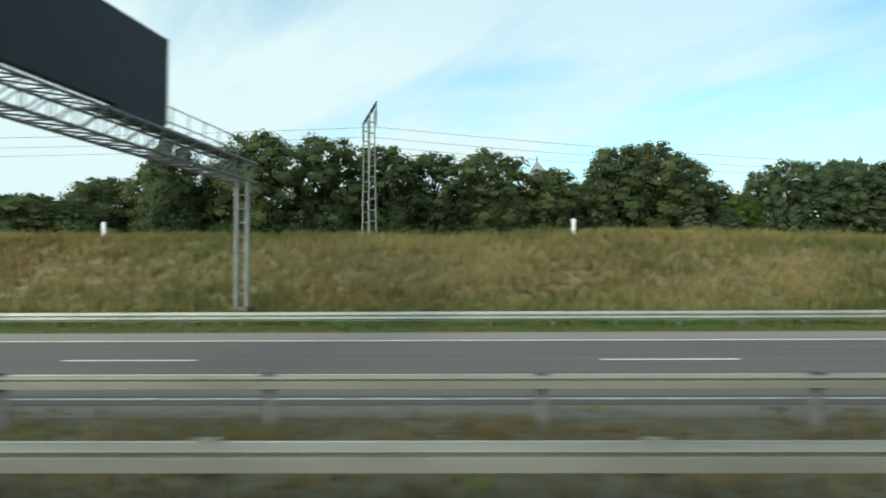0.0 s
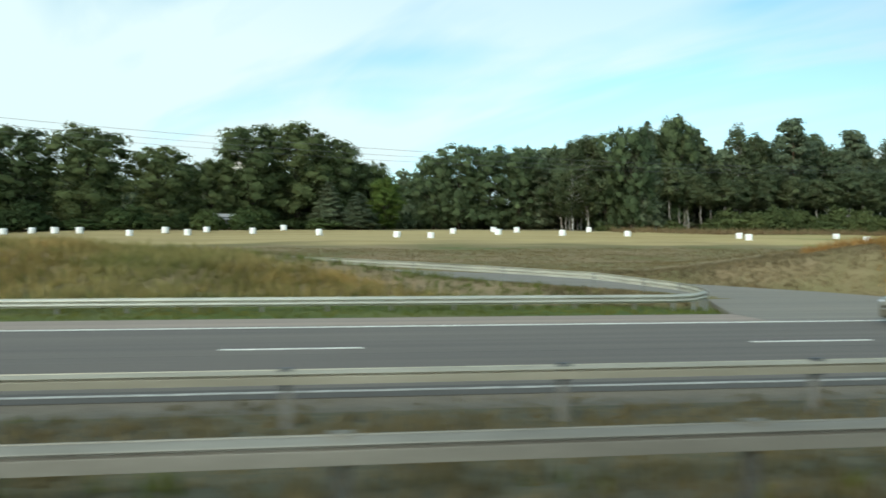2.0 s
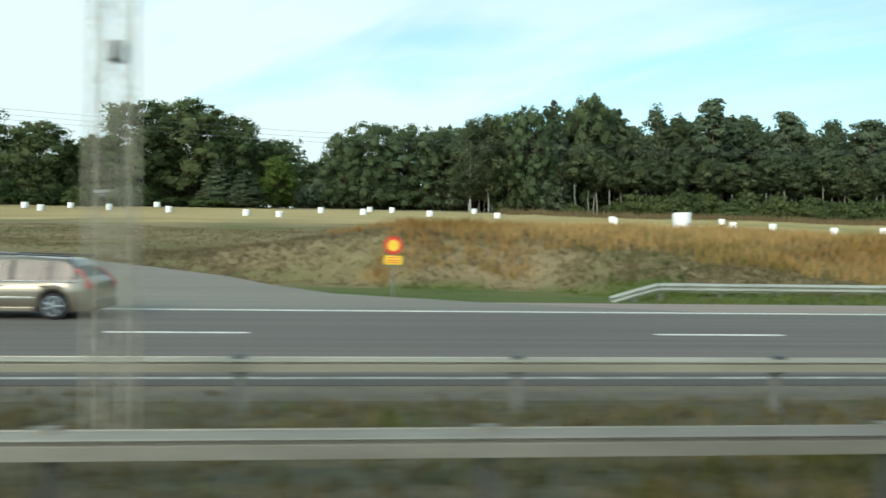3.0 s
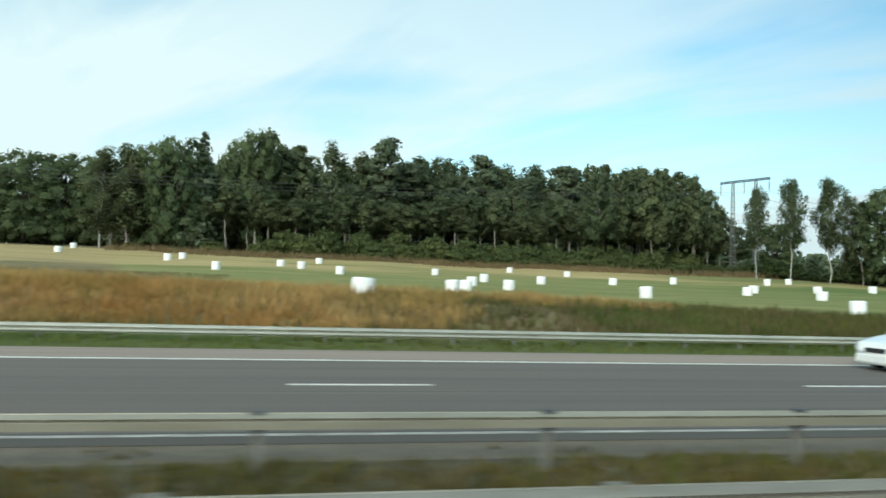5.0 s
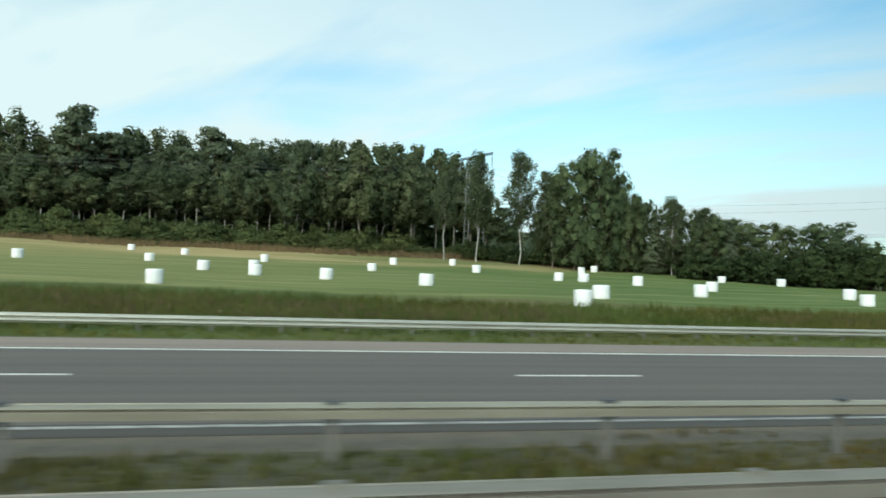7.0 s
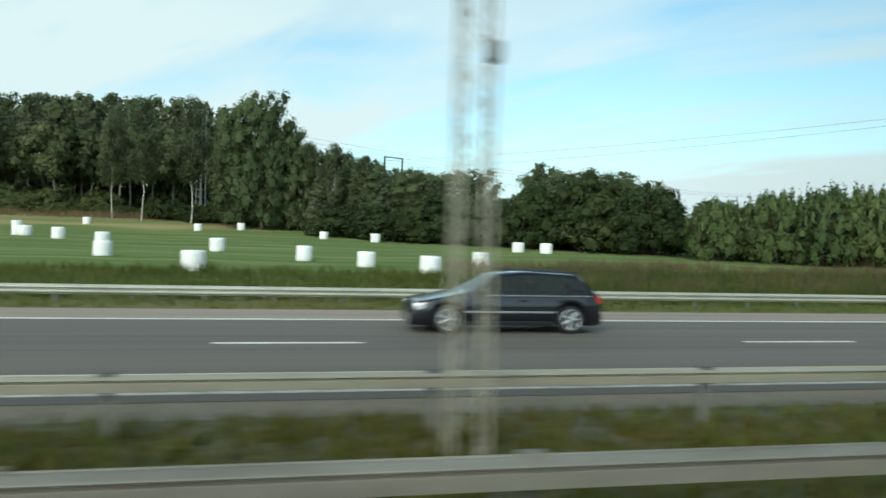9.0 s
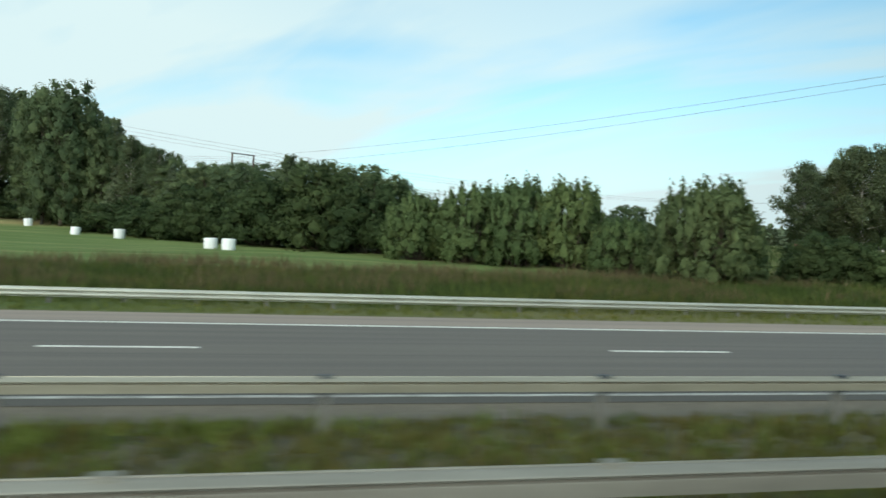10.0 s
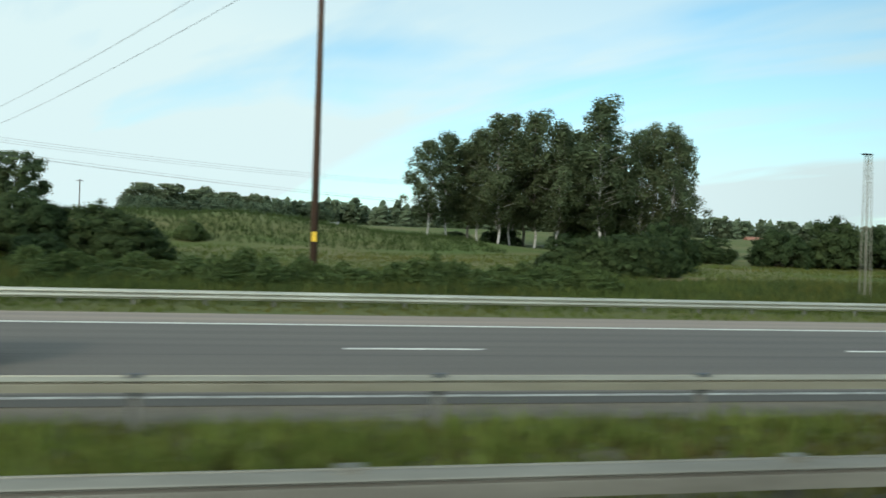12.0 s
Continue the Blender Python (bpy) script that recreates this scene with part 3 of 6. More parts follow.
def bent_rail(label, pts):
    """A beam that follows bends: one part for each straight or bent stretch."""
    g = thing("guard_rail", label, "guard rail", "guard rails of the motorway")
    for (xa, ya, za), (xb, yb, zb) in zip(pts, pts[1:]):
        a, b = Vector((xa, ya, za)), Vector((xb, yb, zb))
        d = b - a
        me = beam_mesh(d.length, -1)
        m = Matrix.Translation(a - Vector((0, 0, 0.315))) @ d.to_track_quat("X", "Z").to_matrix().to_4x4()
        part_mesh("beam", me, g, "", m)
        bm = bmesh.new()
        box(bm, -0.05, 0.05, -0.03, 0.03, -0.9, 0.0)
        part("post", bm, STEEL_DULL, g, "", Matrix.Translation(a + Vector((0, 0.06, -0.03))))
    return g


bent_rail("galvanised barrier bending round into the slip road", [(68.0, 24.57, 0.575), (68.9, 24.75, 0.6), (69.6, 25.2, 0.68), (69.75, 25.9, 0.78), (69.3, 26.8, 0.92), (68.2, 27.8, 1.08), (66.5, 29.1, 1.30), (63, 31.6, 1.52), (59, 34.2, 1.74), (55, 36.4, 1.92), (51, 38.4, 2.08), (45, 41.0, 2.26)])
bent_rail("sloping end piece of the roadside barrier", [(91.5, 24.4, 0.10), (92.4, 24.5, 0.35), (93.3, 24.57, 0.575)])

# ---- round bales in white wrap ----
def bale_mesh(seed):
    rng = random.Random(seed)
    v, f = [], []
    seg, prof = 28, [(0.0, 0.0), (0.50, 0.0), (0.59, 0.02), (0.62, 0.07), (0.63, 0.32), (0.63, 0.62), (0.63, 0.95), (0.622, 1.15), (0.59, 1.22), (0.50, 1.245), (0.0, 1.25)]
    for r, z in prof:
        for k in range(seg):
            a = 2 * math.pi * k / seg
            w = 1 + 0.018 * rng.uniform(-1, 1)
            v.append((r * w * math.cos(a), r * w * math.sin(a), z + 0.012 * rng.uniform(-1, 1) * (z > 0)))
    for j in range(len(prof) - 1):
        for k in range(seg):
            f.append((j * seg + k, j * seg + (k + 1) % seg, (j + 1) * seg + (k + 1) % seg, (j + 1) * seg + k))
    return mesh_from("hay_bale", v, f, PLASTIC_WHITE, True)


BALES_WEST = [(1, 111), (4, 109.5), (6.5, 113), (10.2, 112), (13.4, 113), (22, 109), (25, 117), (29.5, 112.7), (30.8, 120), (27, 132), (39.2, 114.3), (36, 128), (42.8, 125.9), (50, 109), (61.9, 107.2), (67, 106), (72, 118), (79.2, 114.8), (80, 123), (83.9, 121.5), (90, 114), (98.9, 126.7), (101, 113), (118, 105), (100.0, 38.2), (133.9, 99.1), (119.2, 109.9), (127, 86), (140.4, 34.6), (136.8, 93.5), (141.5, 87.1), (139.3, 113.6), (147.9, 49.2), (151.3, 60), (154.1, 69.6), (155, 96), (156.5, 64.5), (158.5, 82), (170.5, 112.3), (165.5, 81.5), (165.4, 54.3)]
BALES_EAST = [(178.7, 107.4), (177.4, 87.2), (190.2, 94.5), (185.2, 69.6), (189.6, 74.8), (207.7, 97.5), (190.1, 64.2), (202.5, 80.1), (174.4, 41.6), (174.3, 34.7), (184.7, 46.7), (196, 59), (216.8, 86.8), (235, 95), (203.2, 52.8), (218.6, 107), (222, 72.1), (223.6, 69.2), (239.9, 101.2), (227.6, 64.9), (213, 43), (209, 37), (225, 50), (232.4, 59.5), (250.5, 84), (256.1, 79.4), (241.7, 52.8), (236, 45), (242.3, 36), (247.7, 46.2), (251.2, 41.3), (254.1, 36.7), (257.9, 40.5), (267.3, 62), (269, 59.3)]
bale_shapes = [bale_mesh(s) for s in range(4)]
for i, (x, y) in enumerate(BALES_WEST + BALES_EAST):
    b = tagged(new("hay_bale", bale_shapes[i % 4]), "round hay bale in white plastic wrap on the field", "hay bale", "hay bales on the field")
    b.matrix_basis = pose(x, y, ground_z(x, y) - 0.04, 2 * math.sin(i * 3.1), 2 * math.cos(i * 1.7), 47 * i) @ Matrix.Diagonal((0.86 + 0.05 * math.sin(i * 2.3), 0.86 + 0.05 * math.sin(i * 2.3), 0.79 + 0.04 * math.cos(i * 1.9), 1))


# ---- foliage ----
def leaf_cards(pos, nrm, size, rng, aspect=0.62):
    """Many small pointed leaf sprays: one bent rhombus each."""
    n = len(pos)
    r = rng.normal(size=(n, 3))
    t = np.cross(nrm, r)
    t /= np.linalg.norm(t, axis=1, keepdims=True) + 1e-9
    b = np.cross(nrm, t)
    s = size[:, None]
    a = pos - t * s
    c = pos + t * s
    p = pos + b * s * aspect - nrm * s * 0.25
    q = pos - b * s * aspect - nrm * s * 0.25
    v = np.stack([a, p, c, q], 1).reshape(-1, 3)
    i = np.arange(n) * 4
    f = np.stack([np.stack([i, i + 2, i + 1], 1), np.stack([i, i + 3, i + 2], 1)], 1).reshape(-1, 3)
    return v, f


def array_mesh(name, v, f, mat, normals=None):
    """A mesh from arrays; normals: one for each corner point, to shade a crown as a soft whole."""
    me = bpy.data.meshes.new(name)
    me.vertices.add(len(v))
    me.vertices.foreach_set("co", np.asarray(v, dtype=np.float32).ravel())
    k = f.shape[1]
    me.loops.add(f.size)
    me.loops.foreach_set("vertex_index", f.astype(np.int32).ravel())
    me.polygons.add(len(f))
    me.polygons.foreach_set("loop_start", (np.arange(len(f)) * k).astype(np.int32))
    me.materials.append(mat)
    me.update(calc_edges=True)
    if normals is not None:
        me.polygons.foreach_set("use_smooth", np.ones(len(f), dtype=bool))
        me.normals_split_custom_set_from_vertices(normals.astype(np.float32).tolist())
    return me


def unit(a):
    return a / (np.linalg.norm(a, axis=1, keepdims=True) + 1e-9)


def lobe_leaves(lobes, count, size, rng, spread=1.0, level=1):
    """Sprays over the outer shell of many overlapping lobes, thinning inwards."""
    vol = np.array([(l[3] * l[4] + l[4] * l[5] + l[3] * l[5]) for l in lobes])
    pick = rng.choice(len(lobes), size=count, p=vol / vol.sum())
    L = np.array(lobes)[pick]
    d = rng.normal(size=(count, 3))
    d[:, 2] += 0.25
    d /= np.linalg.norm(d, axis=1, keepdims=True)
    rad = (0.66 if level > 0 else 0.35) + (0.58 if level > 0 else 0.8) * rng.random(count) ** 0.7
    pos = L[:, :3] + d * L[:, 3:6] * rad[:, None]
    nrm = d * 1.2 + rng.normal(size=(count, 3)) * 0.42 * spread + np.array([0, 0, 0.2])
    nrm /= np.linalg.norm(nrm, axis=1, keepdims=True)
    return pos, nrm, size * (0.6 + 0.8 * rng.random(count)), d


def ico(level):
    bm = bmesh.new()
    bmesh.ops.create_icosphere(bm, subdivisions=level, radius=1.0)
    v = np.array([v.co[:] for v in bm.verts])
    f = np.array([[v.index for v in f.verts] for f in bm.faces])
    bm.free()
    return v, f


ICO = {1: ico(1), 2: ico(2)}


def leaf_hearts(lobes, rng, level, inner):
    """The dense foliage inside each lobe, uneven and smaller than its outer sprays."""
    vs, fs, ds = [], [], []
    ico_v, ico_f = ICO[level]
    for i, l in enumerate(lobes):
        r = inner + 0.32 * rng.random(len(ico_v))
        vs.append(np.array(l[:3]) + ico_v * np.array(l[3:6]) * r[:, None])
        fs.append(ico_f + i * len(ico_v))
        ds.append(ico_v)
    return np.concatenate(vs), np.concatenate(fs), np.concatenate(ds)


def limb_mesh(name, segs, mat):
    bm = bmesh.new()
    for a, b, r0, r1 in segs:
        rod(bm, a, b, r0, r1, 7)
    me = bpy.data.meshes.new(name)
    bm.to_mesh(me)
    bm.free()
    me.materials.append(mat)
    return me


def wobbly(base, top, r0, r1, rng, n=5, k=0.25):
    pts = [Vector(base)]
    for i in range(1, n + 1):
        p = Vector(base).lerp(Vector(top), i / n)
        if i < n:
            p += Vector((rng.normal() * k, rng.normal() * k, 0))
        pts.append(p)
    return [(pts[i], pts[i + 1], r0 + (r1 - r0) * i / n, r0 + (r1 - r0) * (i + 1) / n) for i in range(n)]


def tree_data(kind, seed, lod=1.0):
    """Trunk and crown meshes of a tree 20 m tall (shrubs: 5 m), by kind."""
    rng = np.random.default_rng(seed)
    lobes, segs = [], []
    if kind in ("linden", "oak", "light"):
        H, base, wide = 20.0, 1.2, 5.4 if kind == "linden" else 7.0
        segs += wobbly((0, 0, -0.6), (0.3, 0.2, 15), 0.42, 0.12, rng)
        n = 125 if kind != "light" else 80
        for i in range(n):
            h = base + (H - base - 1.4) * ((i + 0.5) / n)
            u = (h - base) / (H - base)
            if kind == "light":
                env = wide * 0.75 * (math.sin(math.pi * min(1, 0.18 + 0.80 * u)) ** 0.7)
            else:
                env = wide * (min(1, 0.72 + u) if u < 0.4 else math.sqrt(max(0.03, 1 - ((u - 0.4) / 0.62) ** 2.3)))
            a = i * 2.39996 + rng.normal() * 0.3
            rr = env * (0.25 + 0.72 * rng.random() ** 0.8)
            s = (0.75 + 0.95 * rng.random()) * (0.75 if u > 0.85 else 1)
            lobes.append((rr * math.cos(a), rr * math.sin(a), h, s * 1.15, s * 1.15, s * 0.85))
        for i in range(0, n, 6):
            l = lobes[i]
            z0 = max(1.5, l[2] * 0.62)
            segs.append(((0.1, 0.1, z0), (l[0] * 0.9, l[1] * 0.9, l[2]), 0.13, 0.04))
        count, size, bark = 9500, 0.230, BARK
        leaf = {"linden": LEAF, "oak": LEAF_OAK, "light": LEAF_LIGHT}[kind]
    elif kind in ("birch", "bare_birch"):
        lo = 3.6 if kind == "birch" else 7.0
        segs += wobbly((0, 0, -0.6), (0.4, 0.1, 19), 0.115, 0.025, rng, 7, 0.16)
        n = 72
        for i in range(n):
            h = lo + (19.2 - lo) * ((i + 0.5) / n)
            u = (h - lo) / (19.5 - lo)
            env = 3.1 * math.sin(math.pi * min(1, 0.16 + 0.80 * u)) ** 0.7
            a = i * 2.39996 + rng.normal() * 0.4
            rr = env * (0.15 + (0.65 if u < 0.2 else 0.9) * rng.random()) * (0.85 + 0.3 * math.sin(2.3 * a + h))
            s = 0.42 + 0.5 * rng.random()
            lobes.append((rr * math.cos(a), rr * math.sin(a), h, s, s, s * 1.7))
            segs.append(((0.2, 0.05, h - 1.2), (rr * math.cos(a), rr * math.sin(a), h), 0.04, 0.012))
        count, size, leaf, bark = 9000, 0.149, LEAF_BIRCH, BARK_BIRCH
    elif kind == "aspen":
        segs += wobbly((0, 0, -0.6), (0.3, -0.2, 18), 0.17, 0.04, rng, 6, 0.2)
        n = 76
        for i in range(n):
            h = 6.2 + 12.8 * ((i + 0.5) / n)
            u = (h - 6.2) / 13.3
            env = 3.7 * math.sin(math.pi * min(1, 0.2 + 0.74 * u)) ** 0.7 * (1 - 0.75 * max(0, u - 0.45))
            a = i * 2.39996 + rng.normal() * 0.4
            rr = env * (0.2 + 0.8 * rng.random())
            s = (0.6 + 0.75 * rng.random()) * (1.05 - 0.45 * u)
            lobes.append((rr * math.cos(a), rr * math.sin(a), h, s, s, s * 1.0))
            if i % 5 == 0:
                segs.append(((0.1, 0, h - 1.4), (rr * math.cos(a), rr * math.sin(a), h), 0.07, 0.02))
        count, size, leaf, bark = 4200, 0.265, LEAF_BIRCH, BARK_GREY
    elif kind == "sapling":   # drawn up in the shade: a bare stem under a small crown
        segs += wobbly((0, 0, -0.6), (0.4 * rng.normal(), 0.3, 18.5), 0.15, 0.03, rng, 6, 0.06)
        for i in range(26):
            u = (i + 0.5) / 26
            h = 10.0 + 9.2 * u
            a = i * 2.39996 + rng.normal() * 0.4
            rr = 2.6 * math.sin(math.pi * (0.15 + 0.78 * u)) * (0.2 + 0.8 * rng.random())
            s = 0.5 + 0.55 * rng.random()
            lobes.append((rr * math.cos(a), rr * math.sin(a), h, s, s, s * 1.3))
            if i % 3 == 0:
                segs.append(((0.1, 0, h - 1.6), (rr * math.cos(a), rr * math.sin(a), h), 0.05, 0.015))
        count, size, leaf, bark = 2000, 0.26, LEAF_BIRCH, BARK_STEM
    elif kind == "pine":
        segs += wobbly((0, 0, -0.6), (0.5, 0.2, 19.2), 0.24, 0.05, rng, 6, 0.2)
        n = 30
        for i in range(n):
            h = 8.5 + 11.0 * ((i + 0.5) / n)
            u = (h - 8.5) / 11.0
            env = 3.0 * (0.55 + 0.6 * u if u < 0.5 else 1.0 - 1.25 * (u - 0.5))
            a = i * 2.39996 + rng.normal() * 0.5
            rr = env * (0.35 + 0.75 * rng.random())
            s = 0.7 + 0.6 * rng.random()
            lobes.append((rr * math.cos(a), rr * math.sin(a), h, s * 1.35, s * 1.35, s * 0.6))
            segs.append(((0.2, 0.1, h - 0.7), (rr * math.cos(a), rr * math.sin(a), h), 0.06, 0.02))
        count, size, leaf, bark = 5200, 0.23, LEAF_PINE, BARK_PINE
    elif kind == "spruce":
        segs += wobbly((0, 0, -0.6), (0, 0, 19.6), 0.25, 0.02, rng, 4, 0.05)
        n = 54
        for i in range(n):
            u = (i + 0.5) / n
            h = 0.9 + 18.7 * u
            env = 3.3 * (1 - u) ** 0.8 + 0.15
            a = i * 2.39996 + rng.normal() * 0.3
            rr = env * (0.35 + 0.5 * rng.random())
            s = env * 0.42 + 0.25
            lobes.append((rr * math.cos(a), rr * math.sin(a), h, s, s, s * 0.45 + 0.2))
        count, size, leaf, bark = 5200, 0.28, LEAF_PINE, BARK
    elif kind in ("shrub", "sallow"):
        for i in range(170):
            a, c, q = rng.uniform(0, 6.283), rng.random(), 0.35 + 0.65 * rng.random() ** 0.5
            el = math.asin(c)
            rr = 3.1 * math.cos(el) * q
            s = 0.32 + 0.36 * rng.random()
            lobes.append((rr * math.cos(a), rr * math.sin(a), 0.35 + 3.6 * math.sin(el) * q * (0.85 + 0.3 * rng.random()), s, s, s * 0.8))
            if i % 7 == 0:
                segs.append(((0.2 * math.cos(a), 0.2 * math.sin(a), -0.2), lobes[-1][:3], 0.04, 0.012))
        count, size, leaf, bark = 9500, 0.112, (LEAF_SHRUB if kind == "shrub" else LEAF_SALLOW), BARK
    else:   # willow: upright shoots over a rounded bush
        for i in range(120):
            a, c, q = rng.uniform(0, 6.283), rng.random(), 0.35 + 0.65 * rng.random() ** 0.5
            el = math.asin(c)
            rr = 3.2 * math.cos(el) * q
            s = 0.32 + 0.3 * rng.random()
            lobes.append((rr * math.cos(a), rr * math.sin(a), 0.35 + 3.6 * math.sin(el) * q, s, s, s * 1.1))
        for i in range(80):
            a, rr = rng.uniform(0, 6.283), 3.0 * math.sqrt(rng.random())
            z0 = 3.6 * math.sqrt(max(0.1, 1 - (rr / 3.4) ** 2))
            h = 0.25 + 0.6 * rng.random() ** 1.5
            lobes.append((rr * math.cos(a), rr * math.sin(a), z0 + h * 0.5, 0.24, 0.24, h))
            segs.append(((0.3 * rr * math.cos(a), 0.3 * rr * math.sin(a), -0.2), (rr * math.cos(a), rr * math.sin(a), z0 + h), 0.035, 0.008))
        count, size, leaf, bark = 10000, 0.110, LEAF_WILLOW, BARK
    count, size = int(count * lod), size / math.sqrt(lod)
    pos, nrm, sz, out = lobe_leaves(lobes, count, size, rng, 1.0, 0 if "birch" in kind else 1)
    v, f = leaf_cards(pos, nrm, sz, rng)
    leaves = v, f
    zs = [l[2] for l in lobes]
    heart, reach = np.array([0, 0, min(zs) * 0.62 + max(zs) * 0.38]), np.array([1, 1, max(1.0, (max(zs) - min(zs)) / 7)])

    def soft(p, d, loose):
        """Normals of a soft crown: outwards from the crown's middle and from each lobe, with a little play."""
        return unit(0.66 * unit((p - heart) / reach) + 0.28 * d + loose * rng.normal(size=p.shape) + np.array([0, 0, 0.14]))
    nm = np.repeat(soft(pos, out, 0.24), 4, axis=0)
    if "birch" not in kind:
        v2, f2, d2 = leaf_hearts(lobes if kind not in ("shrub", "sallow", "willow") or lod == 1 else lobes[::2], rng, 1, 0.45)
        nm = np.concatenate([nm, soft(v2, d2, 0.12)])
        v, f = np.concatenate([v, v2]), np.concatenate([f, f2 + len(v)])
    return limb_mesh("trunk", segs, bark), array_mesh("crown", v, f, leaf, nm), *leaves


TREES = {}
for k_, n_seeds in (("linden", 3), ("oak", 3), ("light", 1), ("birch", 3), ("aspen", 3), ("pine", 2), ("spruce", 2), ("shrub", 3), ("sallow", 3), ("willow", 2), ("sapling", 4), ("bare_birch", 2)):
    TREES[k_] = [tree_data(k_, 100 + 17 * i + len(k_)) for i in range(n_seeds)]
for k_ in ("shrub", "sallow", "aspen", "birch", "pine", "spruce"):
    TREES[k_ + "_far"] = [tree_data(k_, 300 + 11 * i, {"birch": 0.42, "shrub": 0.45, "sallow": 0.45}.get(k_, 0.6)) for i in range(2)]
NATIVE = {"shrub": (4.15, 3.45), "sallow": (4.15, 3.45), "willow": (4.45, 3.5), "linden": (19.1, 6.2), "oak": (19.1, 7.5), "light": (19.2, 5.2), "birch": (20.0, 3.2), "aspen": (19.4, 4.1), "pine": (20.0, 3.8), "spruce": (19.6, 3.2), "sapling": (19.8, 2.9), "bare_birch": (20.0, 3.2)}
LABELS = {"linden": ("broad deciduous tree with dense dark green foliage", "tree"), "oak": ("wide dark green broadleaf tree with a domed crown", "tree"),
          "light": ("small yellowish green tree with an oval crown", "tree"), "birch": ("tall birch with pale trunk and airy foliage", "birch"),
          "aspen": ("tall slender broadleaf tree at the wood's edge", "tree"), "pine": ("tall pine with a bare trunk and tufted crown", "pine"),
          "spruce": ("dark green conical spruce tree", "spruce"), "bare_birch": ("tall birch with a long bare trunk", "birch"), "sapling": ("slender young tree with a bare pale stem", "tree"), "shrub": ("dense dark green rounded bush in the grass", "bush"), "sallow": ("leafy mid-green bush with a rounded top", "bush"), "willow": ("grey-green willow bush with upright shoots", "bush")}
count_of = {}


def plant(kind, x, y, top, width, group, label="", leaf=None):
    """A tree at (x, y) whose crown ends at the height top and spreads width to each side."""
    i = count_of[kind] = count_of.get(kind, -1) + 1
    pool = TREES[kind + "_far"] if kind + "_far" in TREES and y > (85 if kind in ("shrub", "sallow") else 140) else TREES[kind]
    trunk, crown, _, _ = pool[i % len(pool)]
    if leaf:
        crown = crown.copy()
        crown.materials[0] = leaf
    z = ground_z(x, y)
    h0, w0 = NATIVE[kind]
    t = new("bush" if kind in ("shrub", "sallow", "willow") else "tree")
    tagged(t, label or LABELS[kind][0], LABELS[kind][1], group)
    t.matrix_basis = pose(x, y, z - 0.1, 0, 0, 77 * i) @ Matrix.Diagonal((width / w0, width / w0, max(0.6, top - z) / h0, 1))
    part_mesh("stem" if kind in ("shrub", "sallow", "willow") else "trunk", trunk, t)
    part_mesh("crown", crown, t)
    return t


# the row of broad trees before the church, and the groups beside it
for x, y, top, w in [(-72, 92, 12.0, 6), (-63, 96, 13.5, 6.0), (-55, 95, 13.0, 5.0), (-51, 105, 16.8, 5.2), (-42, 104, 19.0, 5.0), (-39, 100, 20.8, 4.2), (-33, 108, 19.8, 5.6), (-27, 103, 23.0, 5.8), (-19, 112, 24.0, 6.4), (-10, 118, 23.8, 6.2), (-1, 125, 23.6, 5.8), (9, 128, 24.6, 6.4), (20, 132, 21.8, 5.8)]:
    plant("linden", x, y, top + 0.3, w * 1.2, "row of broad trees")
for x, y, top, w in [(28, 137, 20.4, 4.6), (34.7, 140, 27.8, 6.6), (43.6, 145, 29.2, 7.6), (50.5, 149, 26.6, 6.2), (58.5, 154, 22.6, 4.8), (66, 190, 21.5, 8.0)]:
    plant("linden", x, y, top, w * 1.2, "trees beside the row")
plant("light", 61, 143, 18.2, 4.0, "trees beside the row")
plant("spruce", 56, 136, 14.5, 4.0, "trees beside the row")
plant("spruce", 50, 139, 17.0, 4.2, "trees beside the row")
for x, y, top, w in [(73, 160, 25.6, 6.5), (79, 160, 27.8, 8.0), (86.5, 161, 27.8, 8.5), (93.5, 160, 27.2, 7.5)]:
    plant("oak", x, y, top, w, "dark domed oaks")

# low growth under the row
for i in range(20):
    x = -76 + i * 6.6
    plant("sallow" if i % 3 else "shrub", x, float(np.interp(x, (-80, -27, 9, 45), (88, 98, 123, 136))), ground_z(x, 110) + 4.6 + 1.5 * math.sin(i * 2.3), 5.0, "low growth under the row")

for x, y, top, w in [(29.5, 127, 10.2, 3.4), (35.5, 128, 9.8, 3.2)]:
    plant("sallow", x, y, top, w, "low growth under the row")
plant("birch", -38.5, 97, 21.6, 3.4, "trees beside the row")

# the mixed wood
EDGE_TOPS = [(99.5, 26.0), (103.5, 27.0), (108, 28.2), (112.5, 29.2), (116.8, 30.6), (122, 32.0), (126, 33.0), (129, 34.2), (135, 32.2), (142, 31.8), (148, 30.6), (153, 33.2), (158, 29.0), (161, 31.0), (166, 29.8), (170, 30.2), (174, 30.5), (177, 31.0), (181, 29.4), (184, 30.5), (188, 29.5), (191, 30.4), (195, 29.5), (199, 30.0)]
for i, (x, top) in enumerate(EDGE_TOPS):
    kind = {153: "pine", 116.8: "spruce", 108: "oak", 112.5: "oak", 122: "oak", 126: "oak", 129: "aspen"}.get(x) or ("birch", "birch", "pine", "aspen", "birch")[i % 5]
    k = 1.07 if x > 164 else 1.0   # the wood draws back towards the east
    y = 139 + (i * 37 % 5) if x < 120 else (151 + (i * 37 % 11) - 4) * k
    plant(kind, 172 + (x - 172) * k, y, 2 + (top - 2) * k, {"pine": 5.2, "birch": 5.0, "aspen": 6.2, "oak": 5.6, "spruce": 4.4}[kind], "edge of the mixed wood")
